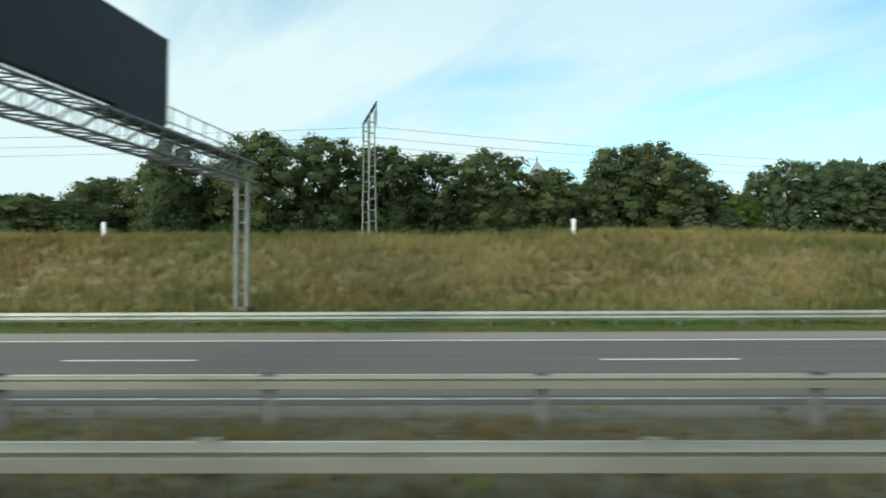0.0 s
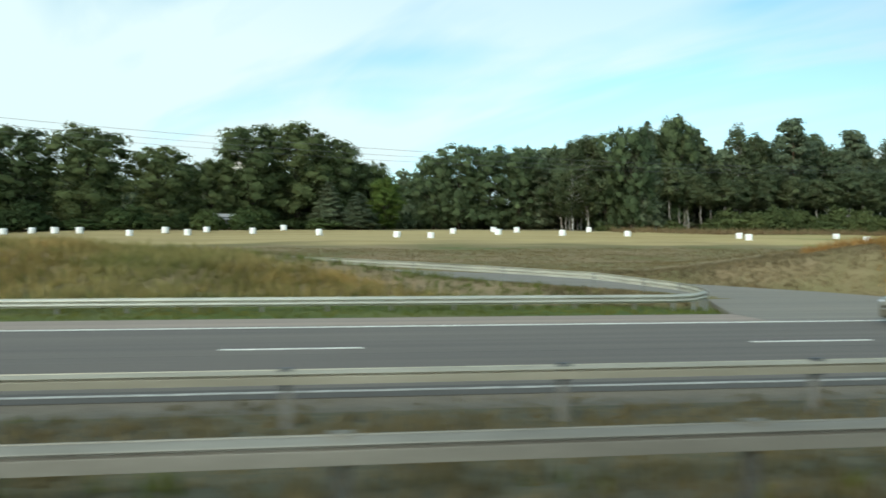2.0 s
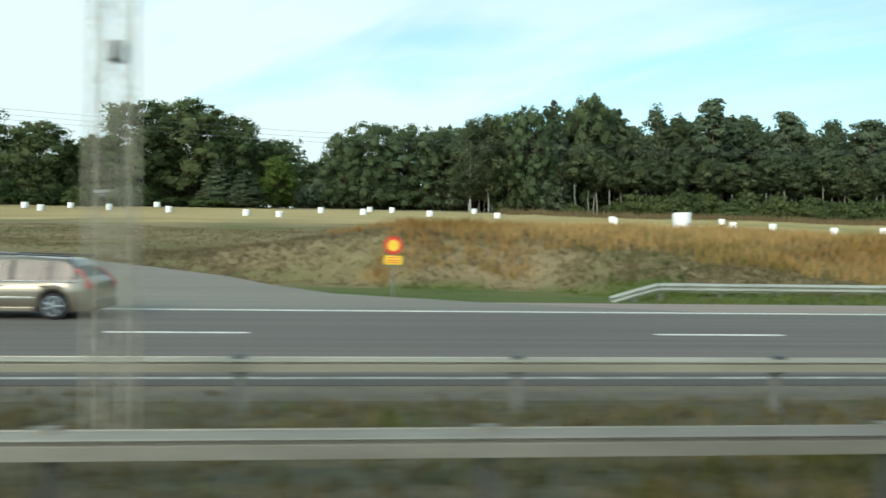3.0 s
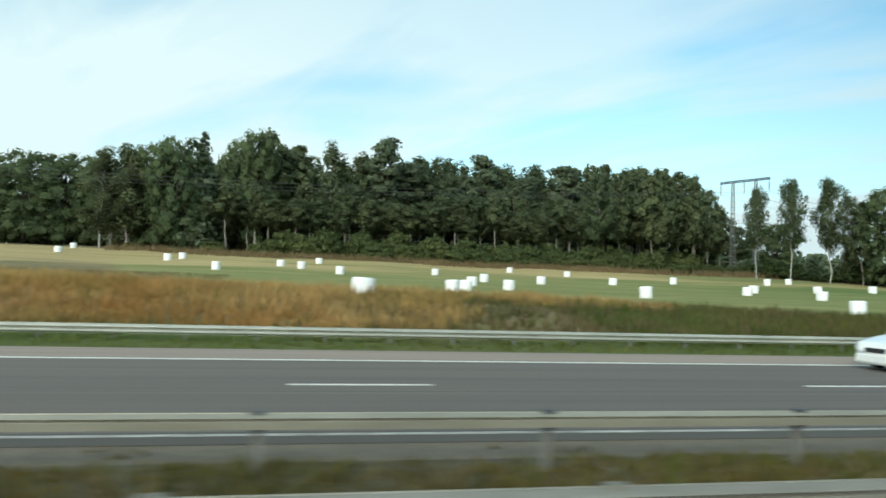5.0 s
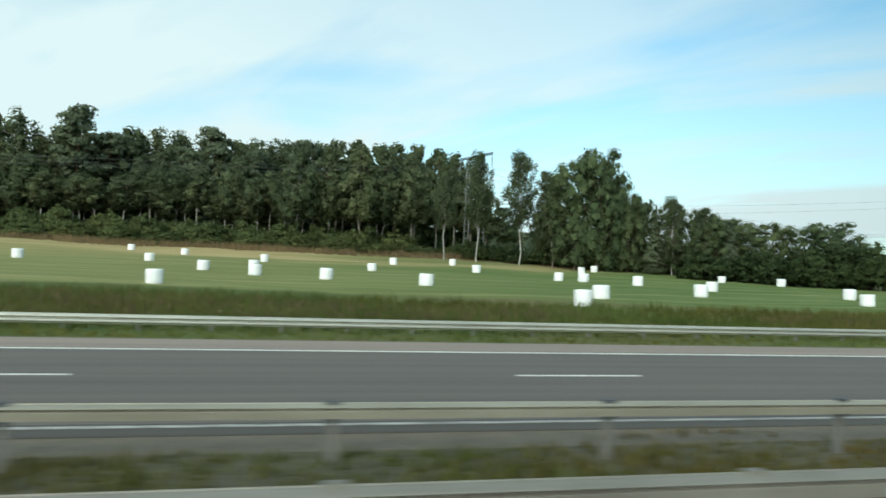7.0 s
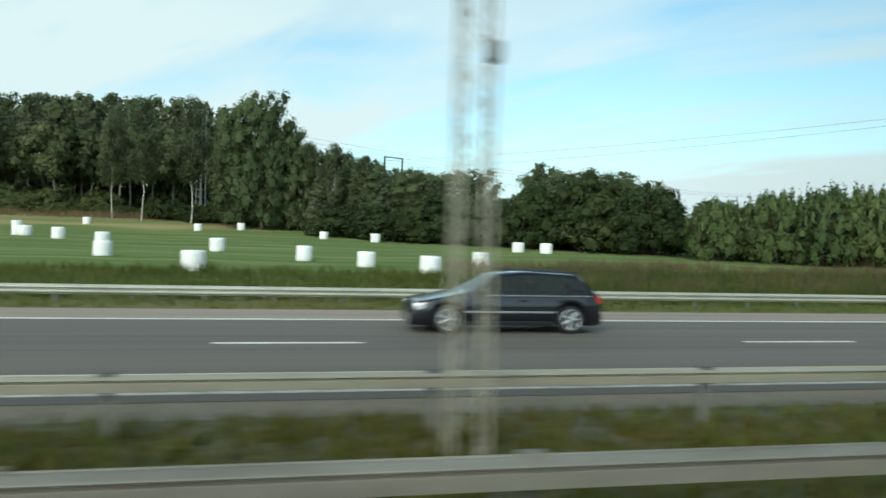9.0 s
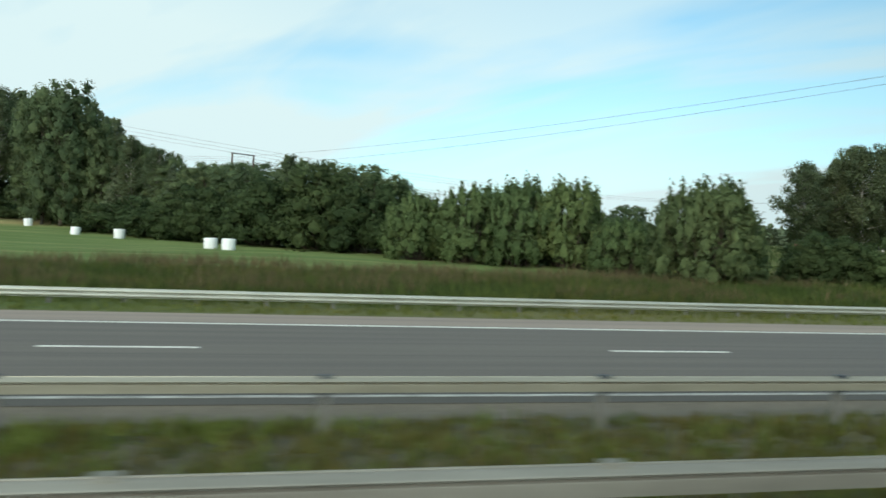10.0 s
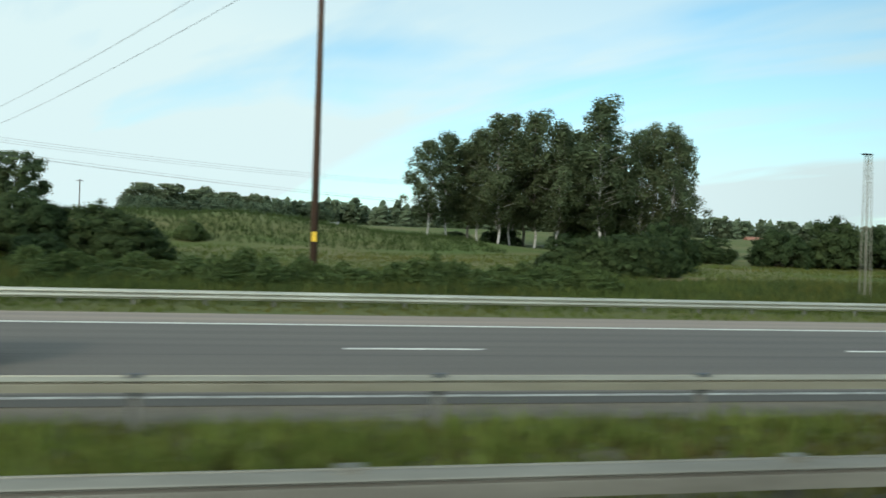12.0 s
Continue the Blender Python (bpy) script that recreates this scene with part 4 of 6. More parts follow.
for i, ((xa, ta), (xb, tb)) in enumerate(zip(EDGE_TOPS, EDGE_TOPS[1:])):
    kind = ("birch", "birch", "aspen", "pine")[i % 4]
    plant(kind, (xa + xb) / 2, 153 + (i * 29 % 9), (ta + tb) / 2 - 1.2 - 2.4 * abs(math.sin(i * 1.3)), {"pine": 4.6, "birch": 4.4, "aspen": 5.0}[kind], "edge of the mixed wood")
for i in range(26):
    x = 98 + i * 4.1
    kind = ("spruce", "aspen", "pine", "birch")[i % 4]
    plant(kind, x + 2.5 * math.sin(i * 2.3), 160 + (i * 53 % 12), 25.5 + 3.0 * math.sin(i * 1.9), {"pine": 5.6, "birch": 5.4, "aspen": 6.6, "spruce": 5.2}[kind], "mixed wood")
for x, y, top, w in [(204, 158, 32.2, 5.6), (208.5, 161, 33.2, 5.6), (213, 158, 32.0, 5.4), (217.5, 160, 33.0, 5.4), (222, 158, 32.6, 5.6), (227, 159, 32.2, 5.4), (231.5, 160, 31.6, 5.2), (236, 160, 28.4, 5.0), (240, 161, 24.0, 4.6), (244, 160, 19.5, 4.2)]:
    plant("aspen", x, y, top, w, "mixed wood")
for x, y, top, w in [(206, 166, 29, 7.0), (214, 167, 29.5, 7.0), (222, 166, 30, 7.0), (230, 167, 28.5, 7.0), (238, 168, 22, 6.0)]:
    plant("oak", x, y, top, w, "mixed wood")
rs = random.Random(12)
for i in range(58):
    x = 100 + i * 1.95 + rs.uniform(-0.9, 0.9) - 1.1 * math.sin(i * 0.9)
    plant("sapling", x, 141 + rs.uniform(0, 6), 19.5 + rs.uniform(-2.5, 3.0), 2.9 + rs.uniform(0, 0.9), "young trees under the wood's edge")
for i in range(12):
    plant(("aspen", "spruce")[i % 2], 103 + i * 8.4 + 1.7 * math.sin(i * 4.1), 150 + 2 * math.cos(i * 2.2), 17.5 + 2.6 * math.sin(i * 2.7), 4.0, "young trees under the wood's edge")
for x, y, top, w in [(195, 133, 25.6, 4.6), (201, 136, 26.8, 4.6), (206.5, 133, 26.6, 4.8), (211.5, 136, 27.2, 4.6), (216.5, 134, 26.0, 4.4)]:
    plant("aspen", x, y, top, w, "trees at the field's corner")
for x, y, top, w in [(224.3, 114, 23.9, 3.3), (231.6, 113, 24.2, 3.5), (219.5, 117, 22.4, 3.0)]:
    plant("bare_birch", x, y, top, w, "birches at the field's end")
plant("birch", 236.5, 114.2, 21.5, 3.2, "birches at the field's end")
for x, y, top, w in [(239.4, 107.5, 22.4, 4.2), (242.5, 105.6, 24.3, 4.4), (245.2, 107, 20.5, 3.8)]:
    plant("oak", x, y, top, w * 1.15, "tall dark trees by the field", "tall dark broadleaf tree at the field's edge")
plant("oak", 246.8, 109, 17.6, 3.2, "tall dark trees by the field", "tall dark broadleaf tree at the field's edge")
for x, y, top, w in [(237.0, 111, 20.0, 3.4), (246.6, 108, 17.5, 3.2)]:
    plant("aspen", x, y, top, w, "tall dark trees by the field")
for x, y, top, w in [(249.2, 105.5, 17.2, 3.0), (252.6, 100, 16.4, 2.8), (256.4, 97, 14.6, 2.6)]:
    plant("birch", x, y, top, w, "young trees by the field", "young broadleaf tree with a ragged crown")
for x, y, top, w in [(247.6, 105, 17.0, 3.0), (250.6, 106, 16.4, 3.0), (253.8, 102, 15.6, 3.0), (257.2, 99, 14.6, 3.0)]:
    plant("oak", x, y, top, w, "young trees by the field", "dark leafy young tree at the field's edge")
for x, y, top, w in [(250.4, 101.5, 12.6, 2.0), (258.8, 94, 12.4, 2.0)]:
    plant("spruce", x, y, top, w, "young spruces by the field")
for x, y, top, w in [(258.5, 97, 12.6, 4.6), (263.5, 91, 12.0, 5.0), (268.3, 85, 12.0, 5.0), (263, 101, 13.6, 5.2), (275, 75, 11.4, 4.6), (279.8, 70.5, 10.9, 4.8), (282.8, 67.5, 9.6, 4.0)]:
    plant("oak", x, y, top, w, "hedge trees")
plant("oak", 262, 170, 21.8, 8.0, "hedge trees", "large dark tree far behind the hedge")
plant("aspen", 273.3, 73.8, 11.9, 2.0, "hedge trees")
for i in range(9):
    plant("shrub", 226 + i * 3.6, 121 - 1.9 * i + math.sin(i * 2.0), ground_z(240, 110) + (2.6 if i in (1, 2) else 4.8) + 1.2 * math.sin(i * 1.7), 3.4, "low growth under the tall trees")

# bushes: the belt below the wood, the hedge round the field, the thicket by the road
for i in range(25):
    x = 130 + i * 3.5
    plant("sallow", x, 137 - 0.045 * (x - 122) + 2 * math.sin(i * 1.7), (11.9 if i else 10.4) + 1.0 * math.sin(i * 2.9) - 0.016 * (x - 122), 4.3, "belt of bushes below the wood", "", LEAF_BELT)
for i in range(12):
    x = 150 + i * 7.5
    plant("sallow", x, 132 - 0.07 * (x - 150) + math.sin(i * 2.1), 9.2 - 0.010 * (x - 150) + 0.5 * math.sin(i * 1.3), 4.4, "belt of bushes below the wood", "", LEAF_BELT)
for x, y, top, w in [(106, 137, 8.6, 2.6), (113, 136, 8.2, 2.4), (120, 137, 9.4, 3.0)]:
    plant("sallow", x, y, top, w, "belt of bushes below the wood", "", LEAF_BELT)
for x, y, top, w in [(253, 91, 7.0, 4.6), (258, 86, 7.5, 4.6), (263, 80, 8.2, 5.0), (267, 75, 8.4, 4.4), (271.5, 70, 9.2, 5.0), (276.5, 67, 9.6, 5.4), (281, 64, 8.9, 4.8), (277, 74, 10.0, 5.0)]:
    plant("shrub", x, y, top, w * 1.1, "hedge round the field")
for x, y, top, w in [(284, 56, 7.2, 3.6), (288, 54, 8.0, 3.8), (291.5, 52, 8.4, 3.6), (295, 51, 8.6, 3.6), (291, 58, 8.0, 4.0), (298.0, 52, 5.6, 2.6), (296.4, 44.5, 5.2, 2.6)]:
    plant("willow", x, y, top, w, "willow thicket", "", LEAF_PALE)
for x, y, top, w in [(297.4, 36.4, 7.3, 3.6)]:
    plant("willow", x, y, top, w, "large bush by the road", "large dark willow bush by the verge")
for x, y, top, w in [(306.7, 39, 3.9, 2.3), (308.5, 38.6, 4.1, 2.4), (314.6, 39.5, 2.6, 1.6), (318, 44, 3.6, 2.6), (315.5, 46, 4.6, 3.2), (312, 45, 5.0, 3.0)]:
    plant("shrub", x, y, top, w, "low bushes by the verge")
plant("sallow", 311.0, 35.4, 4.5, 2.9, "low bushes by the verge", "rounded light green bush in the verge", LEAF_PALE)
for x, y, top, w in [(344.0, 42.2, 3.3, 2.0), (345.7, 41.6, 3.6, 2.1), (347.4, 41.2, 3.7, 2.2), (349.0, 41.6, 3.6, 2.0), (350.3, 42.0, 3.3, 1.7), (346.4, 43.2, 3.6, 2.1), (348.8, 43.4, 3.6, 2.0)]:
    plant("shrub", x, y, top, w, "clipped-looking thicket", "dense dark green thicket in mown grass")
for x, y, top, w in [(353.5, 47, 5.0, 2.6), (372, 60, 5.4, 3.4), (377, 59, 6.2, 3.8), (383, 58, 6.4, 4.0), (389, 57, 6.6, 4.0), (367, 64, 4.4, 3.0)]:
    plant("shrub", x, y, top, w, "bushes before the far meadow")

for x, y, top, w in [(318, 63, 4.2, 1.6)]:
    plant("sallow", x, y, top, w, "scattered bushes on the mound")

# the clump of birches and alders in the meadow
for x, y, top, w in [(348, 84.5, 17.6, 3.4), (355.2, 84, 20.2, 3.8), (359.4, 85, 18.6, 3.4), (367.2, 80, 17.6, 3.4), (371.5, 80, 18.6, 3.0), (341.5, 83, 15.6, 3.2), (344.5, 86, 17.2, 3.4), (350, 82, 19.0, 3.8), (353, 87, 20.2, 3.8), (357, 81, 18.4, 3.4), (361.3, 78, 21.0, 4.0), (364, 83, 19.2, 3.8), (369.5, 81, 18.8, 3.4), (374, 82, 17.4, 3.0)]:
    plant("birch", x, y, top, w * 1.16, "clump of birches in the meadow")
for x, y, top, w in [(347.5, 88, 16.0, 4.0), (355.5, 90, 17.6, 4.4), (362.5, 88, 18.6, 4.4), (368, 89, 16.0, 4.0)]:
    plant("aspen", x, y, top, w * 1.2, "clump of birches in the meadow")
for x, y, top, w in [(352.5, 90, 6.0, 3.0), (361, 86, 6.8, 3.4), (365.5, 87, 7.6, 3.8), (370.5, 85, 6.6, 3.4), (375, 86, 5.2, 2.8), (346.5, 91, 5.0, 2.6)]:
    plant("shrub", x, y, top, w, "undergrowth below the birches")
plant("oak", 368, 186, 18.4, 6.5, "lone tree", "lone round tree far across the meadow")


def wood_mass(name, label, spots, kind, thin=4, mat=None):
    """A far wood: many crowns joined."""
    vs, fs, off = [], [], 0
    for i, (x, y, top, w) in enumerate(spots):
        k = kind[i % len(kind)]
        _, _, v, f = TREES[k][i % 2]
        f = f.reshape(-1, 2, 3)[::thin].reshape(-1, 3)
        keep = np.unique(f)
        remap = np.zeros(len(v), dtype=int)
        remap[keep] = np.arange(len(keep))
        h0, w0 = NATIVE[k]
        z = ground_z(x, y)
        c = v[keep].reshape(-1, 4, 3)
        mid = c.mean(axis=1, keepdims=True)
        c = (mid + (c - mid) * math.sqrt(thin) * 1.05).reshape(-1, 3)
        vs.append(c * np.array([w / w0, w / w0, (top - z) / h0]) + np.array([x, y, z]))
        fs.append(remap[f] + off)
        off += len(keep)
    ob = new(name, array_mesh(name, np.concatenate(vs), np.concatenate(fs), mat or LEAF_PINE))
    return tagged(ob, label, "weeds" if mat else "woods", kind="stuff")


rw = random.Random(4)
wood_mass("far_woods", "dark wood beyond the mixed forest edge", [(97 + i * 1.5 + rw.uniform(-1, 1), 170 + rw.uniform(0, 16), 30.5 + rw.uniform(-3, 1.5), 4.6) for i in range(70)], ("aspen", "spruce", "pine"), 8)
wood_mass("undergrowth", "dark undergrowth inside the wood", [(62 + i * 2.6 + rw.uniform(-1, 1), 172 + rw.uniform(0, 6), ground_z(62 + i * 2.6, 175) + rw.uniform(5, 8), 4.5) for i in range(66)], ("shrub", "sallow"), 12)
wood_mass("undergrowth", "dark undergrowth behind the row of trees", [(-130 + i * 4.0, 150 + rw.uniform(0, 8), ground_z(0, 150) + rw.uniform(8, 12), 5) for i in range(44)], ("shrub", "sallow"), 12)
wood_mass("far_woods", "distant forest along the horizon", [(225 + i * 1.75, 410 + rw.uniform(0, 60), 31 - 0.008 * i + rw.uniform(-3.5, 2.5), rw.uniform(4.5, 7.0)) for i in range(300)], ("spruce", "aspen", "spruce", "spruce", "pine"), 24)
wood_mass("far_woods", "distant wood behind the clearing", [(262 + i * 3.0, 262 + rw.uniform(0, 25), 22.5 + rw.uniform(-2, 2), 6) for i in range(16)], ("spruce", "pine", "aspen"))
wood_mass("far_woods", "trees on the rise behind the hedge", [((212 if i < 6 else 246) + i * 3.9, 225 + rw.uniform(0, 20), (22 if i < 6 else 16.5) + rw.uniform(-1.5, 1.5), 5.5) for i in range(22)], ("oak", "aspen"), 8)
wood_mass("far_woods", "distant trees behind the row", [(-160 + i * 5, 175 + rw.uniform(0, 40), (25 if i < 39 else 26) + rw.uniform(-3, 2), 8) for i in range(50)], ("oak", "linden"), 8)
wood_mass("tall_weeds", "rank green weeds in the verge", [(x_, y_, ground_z(x_, y_) + rw.uniform(0.5, 1.15) * (0.6 + 0.5 * abs(math.sin(x_ * 0.4))), rw.uniform(0.5, 1.0)) for x_, y_ in ((rw.uniform(316, 342), rw.uniform(29.5, 36)) for _ in range(110))], ("shrub", "sallow"), 10, LEAF_WEED)


# ---- grass ----
def grass_patch(name, label, x0, x1, y0, y1, density, height, mat, seed, keep=None, lean=0.25):
    rng = np.random.default_rng(seed)
    n = int((x1 - x0) * (y1 - y0) * density)
    x, y = rng.uniform(x0, x1, n), rng.uniform(y0, y1, n)
    vs, fs, off = [], [], 0
    clump = np.array([noise.noise((a * 0.5, b * 0.9, seed)) for a, b in zip(x, y)])
    for a, b, c in zip(x, y, clump):
        if keep is not None and not keep(a, b):
            continue
        h = height * (0.85 + 0.4 * c) * rng.uniform(0.6, 1.3)
        if b < 9:
            h *= 0.45 + 0.55 * min(1.0, (8.9 - b) / 1.2)   # shorter towards the gravel
        if h < 0.05:
            continue
        z = max(ground_z(a, b), -0.01 if b < 22 else -9.0) - 0.03
        for _ in range(4):
            q = rng.uniform(0, 6.283)
            w = 0.018 + 0.022 * rng.random()
            dx, dy = math.cos(q), math.sin(q)
            ox, oy = a + rng.normal() * 0.09, b + rng.normal() * 0.09
            tx, ty = ox + rng.normal() * h * lean, oy + rng.normal() * h * lean
            vs += [(ox - dx * w, oy - dy * w, z), (ox + dx * w, oy + dy * w, z), (tx, ty, z + h * rng.uniform(0.8, 1.1))]
            fs.append((off, off + 1, off + 2))
            off += 3
    ob = new(name, array_mesh(name, np.array(vs), np.array(fs), mat))
    return tagged(ob, label, "grass", kind="stuff")


def off_ramp(x, y):
    return not (-20 < x < 98) or ramp_near(x, y)[0] > 0.35


def tall_here(x, y):
    """Tall grass keeps away from the wedge beside the slip road."""
    return not (-20 < x < 98) or ramp_near(x, y)[0] > (5.5 if 42 < x < 76 else 0.5)



grass_patch("grass", "tall olive and straw-coloured grass on the bank", -35, 82, 26.6, 37, 21, 0.6, GRASS_OLIVE, 11, lambda x, y: tall_here(x, y) and x < 68 and noise.noise((x * 0.07, y * 0.25, 1)) > (x - 62) / 34)
grass_patch("grass", "tall dry yellow-brown grass on the bank", 36, 196, 27.0, 37, 21, 0.62, GRASS_DRY, 1, lambda x, y: tall_here(x, y) and not (67 < x < 82 + 6 * noise.noise((x * 0.2, y * 0.3, 2)) or 67 < x < 128 and y < 30.4 - 3.4 * smooth01((x - 93) / 12) + noise.noise((x * 0.3, y * 0.3, 2))) and (x - 62) / 34 >= noise.noise((x * 0.07, y * 0.25, 1)) > (x - 147) / 30)
grass_patch("grass", "green grass among the dry stalks on the bank", -40, 190, 25.2, 34, 4, 0.40, GRASS_GREEN, 2, lambda x, y: off_ramp(x, y) and not 66 < x < 92 + 5 * noise.noise((x * 0.2, y * 0.3, 4)))
grass_patch("grass", "long green and brown verge grass before the field", 150, 395, 25.4, 36, 11, 0.55, GRASS_GREEN, 3)
grass_patch("grass", "brown seed stalks in the verge", 140, 300, 26, 35, 8, 0.55, GRASS_SEED, 4, lambda x, y: noise.noise((x * 0.07, y * 0.25, 5)) > (x - 205) / 70)
grass_patch("grass", "short green grass under the roadside barrier", -40, 395, 22.75, 25.4, 9, 0.22, GRASS_GREEN, 5, lambda x, y: x < 70 or (x > 77 and off_ramp(x, y)))
grass_patch("grass", "brown withered grass in the median", -15, 150, 4.95, 8.7, 22, 0.24, GRASS_BROWN, 14)
grass_patch("grass", "uneven green and brown grass in the median", 60, 350, 4.95, 8.7, 28, 0.25, GRASS_MEDIAN, 6, lambda x, y: noise.noise((x * 0.05, y * 0.2, 3)) > (110 - x) / 60)
grass_patch("grass", "lush green grass in the median", 160, 350, 4.95, 8.7, 13, 0.3, GRASS_GREEN, 12, lambda x, y: noise.noise((x * 0.05, y * 0.3, 8)) > (205 - x) / 90)
grass_patch("grass", "green tufts in the median", -15, 165, 5.0, 8.7, 2, 0.32, GRASS_GREEN, 7, lambda x, y: noise.noise((x * 0.06, y * 0.3, 8)) > -0.12)
# both foot patches: the coach's shadow is put into their dark grass colours
grass_patch("grass", "grass along the foot of the near barrier", -15, 150, 3.85, 4.9, 30, 0.24, GRASS_SHADED, 8)
grass_patch("grass", "green grass along the foot of the near barrier", 140, 350, 3.85, 4.9, 34, 0.24, GRASS_WEED, 15)
grass_patch("weeds", "tall dark green weeds along the verge", 256, 396, 26.0, 36, 12, 0.55, GRASS_WEED, 21, lambda x, y: noise.noise((x * 0.12, y * 0.3, 21)) > -0.25 - (x - 256) / 120 and math.hypot(x - 347.5, (y - 41.6) * 1.4) > 8.5)
grass_patch("grass", "brown seeding grass among the weeds", 256, 306, 28, 42, 7, 0.8, GRASS_SEED, 22, lambda x, y: noise.noise((x * 0.1, y * 0.3, 22)) > -0.05)
grass_patch("grass", "tall rusty dry grass along the field's upper edge", 104, 232, 119, 131, 5, 1.3, GRASS_LITTER, 23, lambda x, y: noise.noise((x * 0.05, y * 0.12, 23)) > -0.3 and y > 127 - 0.06 * (x - 104) - 3)
grass_patch("grass", "tall lush grass in the median", 160, 186, 5.2, 8.6, 34, 0.52, GRASS_LUSH, 24, lambda x, y: noise.noise((x * 0.16, y * 0.3, 24)) > abs(x - 171) / 22 - 0.36)
grass_patch("grass", "long fresh grass in the median", 254, 352, 5.0, 8.5, 20, 0.42, GRASS_LUSH, 26, lambda x, y: noise.noise((x * 0.06, y * 0.3, 26)) > 0.06)
grass_patch("grass", "withered tufts growing into the gravel", -15, 200, 8.6, 9.5, 14, 0.12, GRASS_BROWN, 25, lambda x, y: noise.noise((x * 0.5, y * 0.9, 25)) > (y - 9.0) * 0.5)
grass_patch("grass", "rough weeds on the mound", 288, 346, 62, 92, 4, 0.6, GRASS_WEED, 13)
grass_patch("grass", "short brown grass in the wedge beside the slip road", 40, 72, 25.6, 36, 9, 0.16, GRASS_BROWN, 16, off_ramp)
grass_patch("grass", "short pale dead grass on the rise beside the slip road", 66, 122, 26.5, 36, 22, 0.18, GRASS_PALE, 17, lambda x, y: off_ramp(x, y) and not green_foot(x, y))
grass_patch("grass", "brown and olive weeds on the rise beside the slip road", 64, 124, 26.2, 38, 24, 0.18, GRASS_LITTER, 18, lambda x, y: off_ramp(x, y) and not green_foot(x, y) and noise.noise((x * 0.22, y * 0.5, 6)) + 0.5 * noise.noise((x * 0.9, y * 1.6, 7)) > -0.42)
grass_patch("grass", "green grass at the foot of the rise", 74, 96, 24.6, 30.2, 30, 0.22, GRASS_LUSH, 20, lambda x, y: off_ramp(x, y) and green_foot(x, y))
grass_patch("grass", "olive stalks on the rise beside the slip road", 64, 120, 25.4, 38, 11, 0.24, GRASS_SEED, 19, lambda x, y: off_ramp(x, y) and not green_foot(x, y) and noise.noise((x * 0.15, y * 0.45, 9)) + 0.5 * noise.noise((x * 0.8, y * 1.5, 3)) > -0.1)
grass_patch("grass", "short withered grass on the slope beyond the slip road", 20, 130, 35, 75, 7, 0.16, GRASS_BROWN, 9, off_ramp)
grass_patch("grass", "tall green weeds and meadow grass", 296, 395, 36, 60, 5, 0.25, GRASS_GREEN, 10, lambda x, y: math.hypot(x - 347.5, (y - 41.6) * 1.4) > 6.2)


# ---- lattice masts, pylons, poles, wires ----
def lattice(bm, base, top, w0, w1, rungs, bar, brace, zigzag=True):
    """A four-legged lattice column from base to top, w0 and w1 wide."""
    base, top = Vector(base), Vector(top)

    def corner(u, k):
        w = (w0 + (w1 - w0) * u) / 2
        return base.lerp(top, u) + Vector((w if k in (0, 3) else -w, w if k in (0, 1) else -w, 0))
    for k in range(4):
        strut(bm, corner(0, k), corner(1, k), bar)
    for i in range(rungs):
        u0, u1 = i / rungs, (i + 1) / rungs
        for k in range(4):
            j = (k + 1) % 4
            if not zigzag:
                strut(bm, corner(u0, k), corner(u0, j), brace)
            elif i % 2:
                strut(bm, corner(u0, k), corner(u1, j), brace)
            else:
                strut(bm, corner(u0, j), corner(u1, k), brace)


def lamp_mast_meshes():
    bm = bmesh.new()
    lattice(bm, (0, 0, -0.3), (0, 0, 11.5), 0.34, 0.20, 40, 0.028, 0.010)
    a = bpy.data.meshes.new("mast"); bm.to_mesh(a); bm.free(); a.materials.append(STEEL)
    bm = bmesh.new()
    box(bm, 0.04, 0.18, -0.28, -0.13, 3.74, 3.94, 0.03)
    b = bpy.data.meshes.new("junction_box"); bm.to_mesh(b); bm.free(); b.materials.append(STEEL_DULL)
    bm = bmesh.new()
    rod(bm, (0, -1.5, 11.7), (0, 1.5, 11.7), 0.04, 0.04, 8)
    for s in (-1, 1):
        box(bm, -0.14, 0.14, s * 1.5 - 0.35, s * 1.5 + 0.35, 11.62, 11.78, 0.04)
    c = bpy.data.meshes.new("luminaire"); bm.to_mesh(c); bm.free(); c.materials.append(STEEL_DULL)
    return a, b, c


mast_me, jbox_me, lum_me = lamp_mast_meshes()


def lamp_mast(x, y, label, scale=1.0, double=True, z=None):
    t = thing("street_lamp", label, "street lamp", "lattice lamp masts")
    t.matrix_basis = pose(x, y, ground_z(x, y) if z is None else z) @ Matrix.Diagonal((1, 1, scale, 1))
    part_mesh("mast", mast_me, t)
    if double:
        part_mesh("junction_box", jbox_me, t, "small dark box on the mast")
        part_mesh("luminaire", lum_me, t)
    return t


for x in (-22, 12.6, 45.7, 80.8, 115, 149, 181.7, 215.5, 248.6, 284, 318.4, 352):
    lamp_mast(x, 6.7, "grey lattice lamp mast in the grassy median")
FAR_TOP = bmesh.new()
box(FAR_TOP, -0.35, 0.18, -0.10, 0.10, 11.5, 11.6, 0.03)
far_top = bpy.data.meshes.new("luminaire"); FAR_TOP.to_mesh(far_top); FAR_TOP.free(); far_top.materials.append(STEEL_DARK)
for x, y, top in [(315.0, 32.6, 8.5), (355.0, 30.0, 7.5)]:
    t = lamp_mast(x, y, "slender grey lattice lamp mast on the verge", (top - ground_z(x, y)) / 11.6, False)
    part_mesh("luminaire", far_top, t)

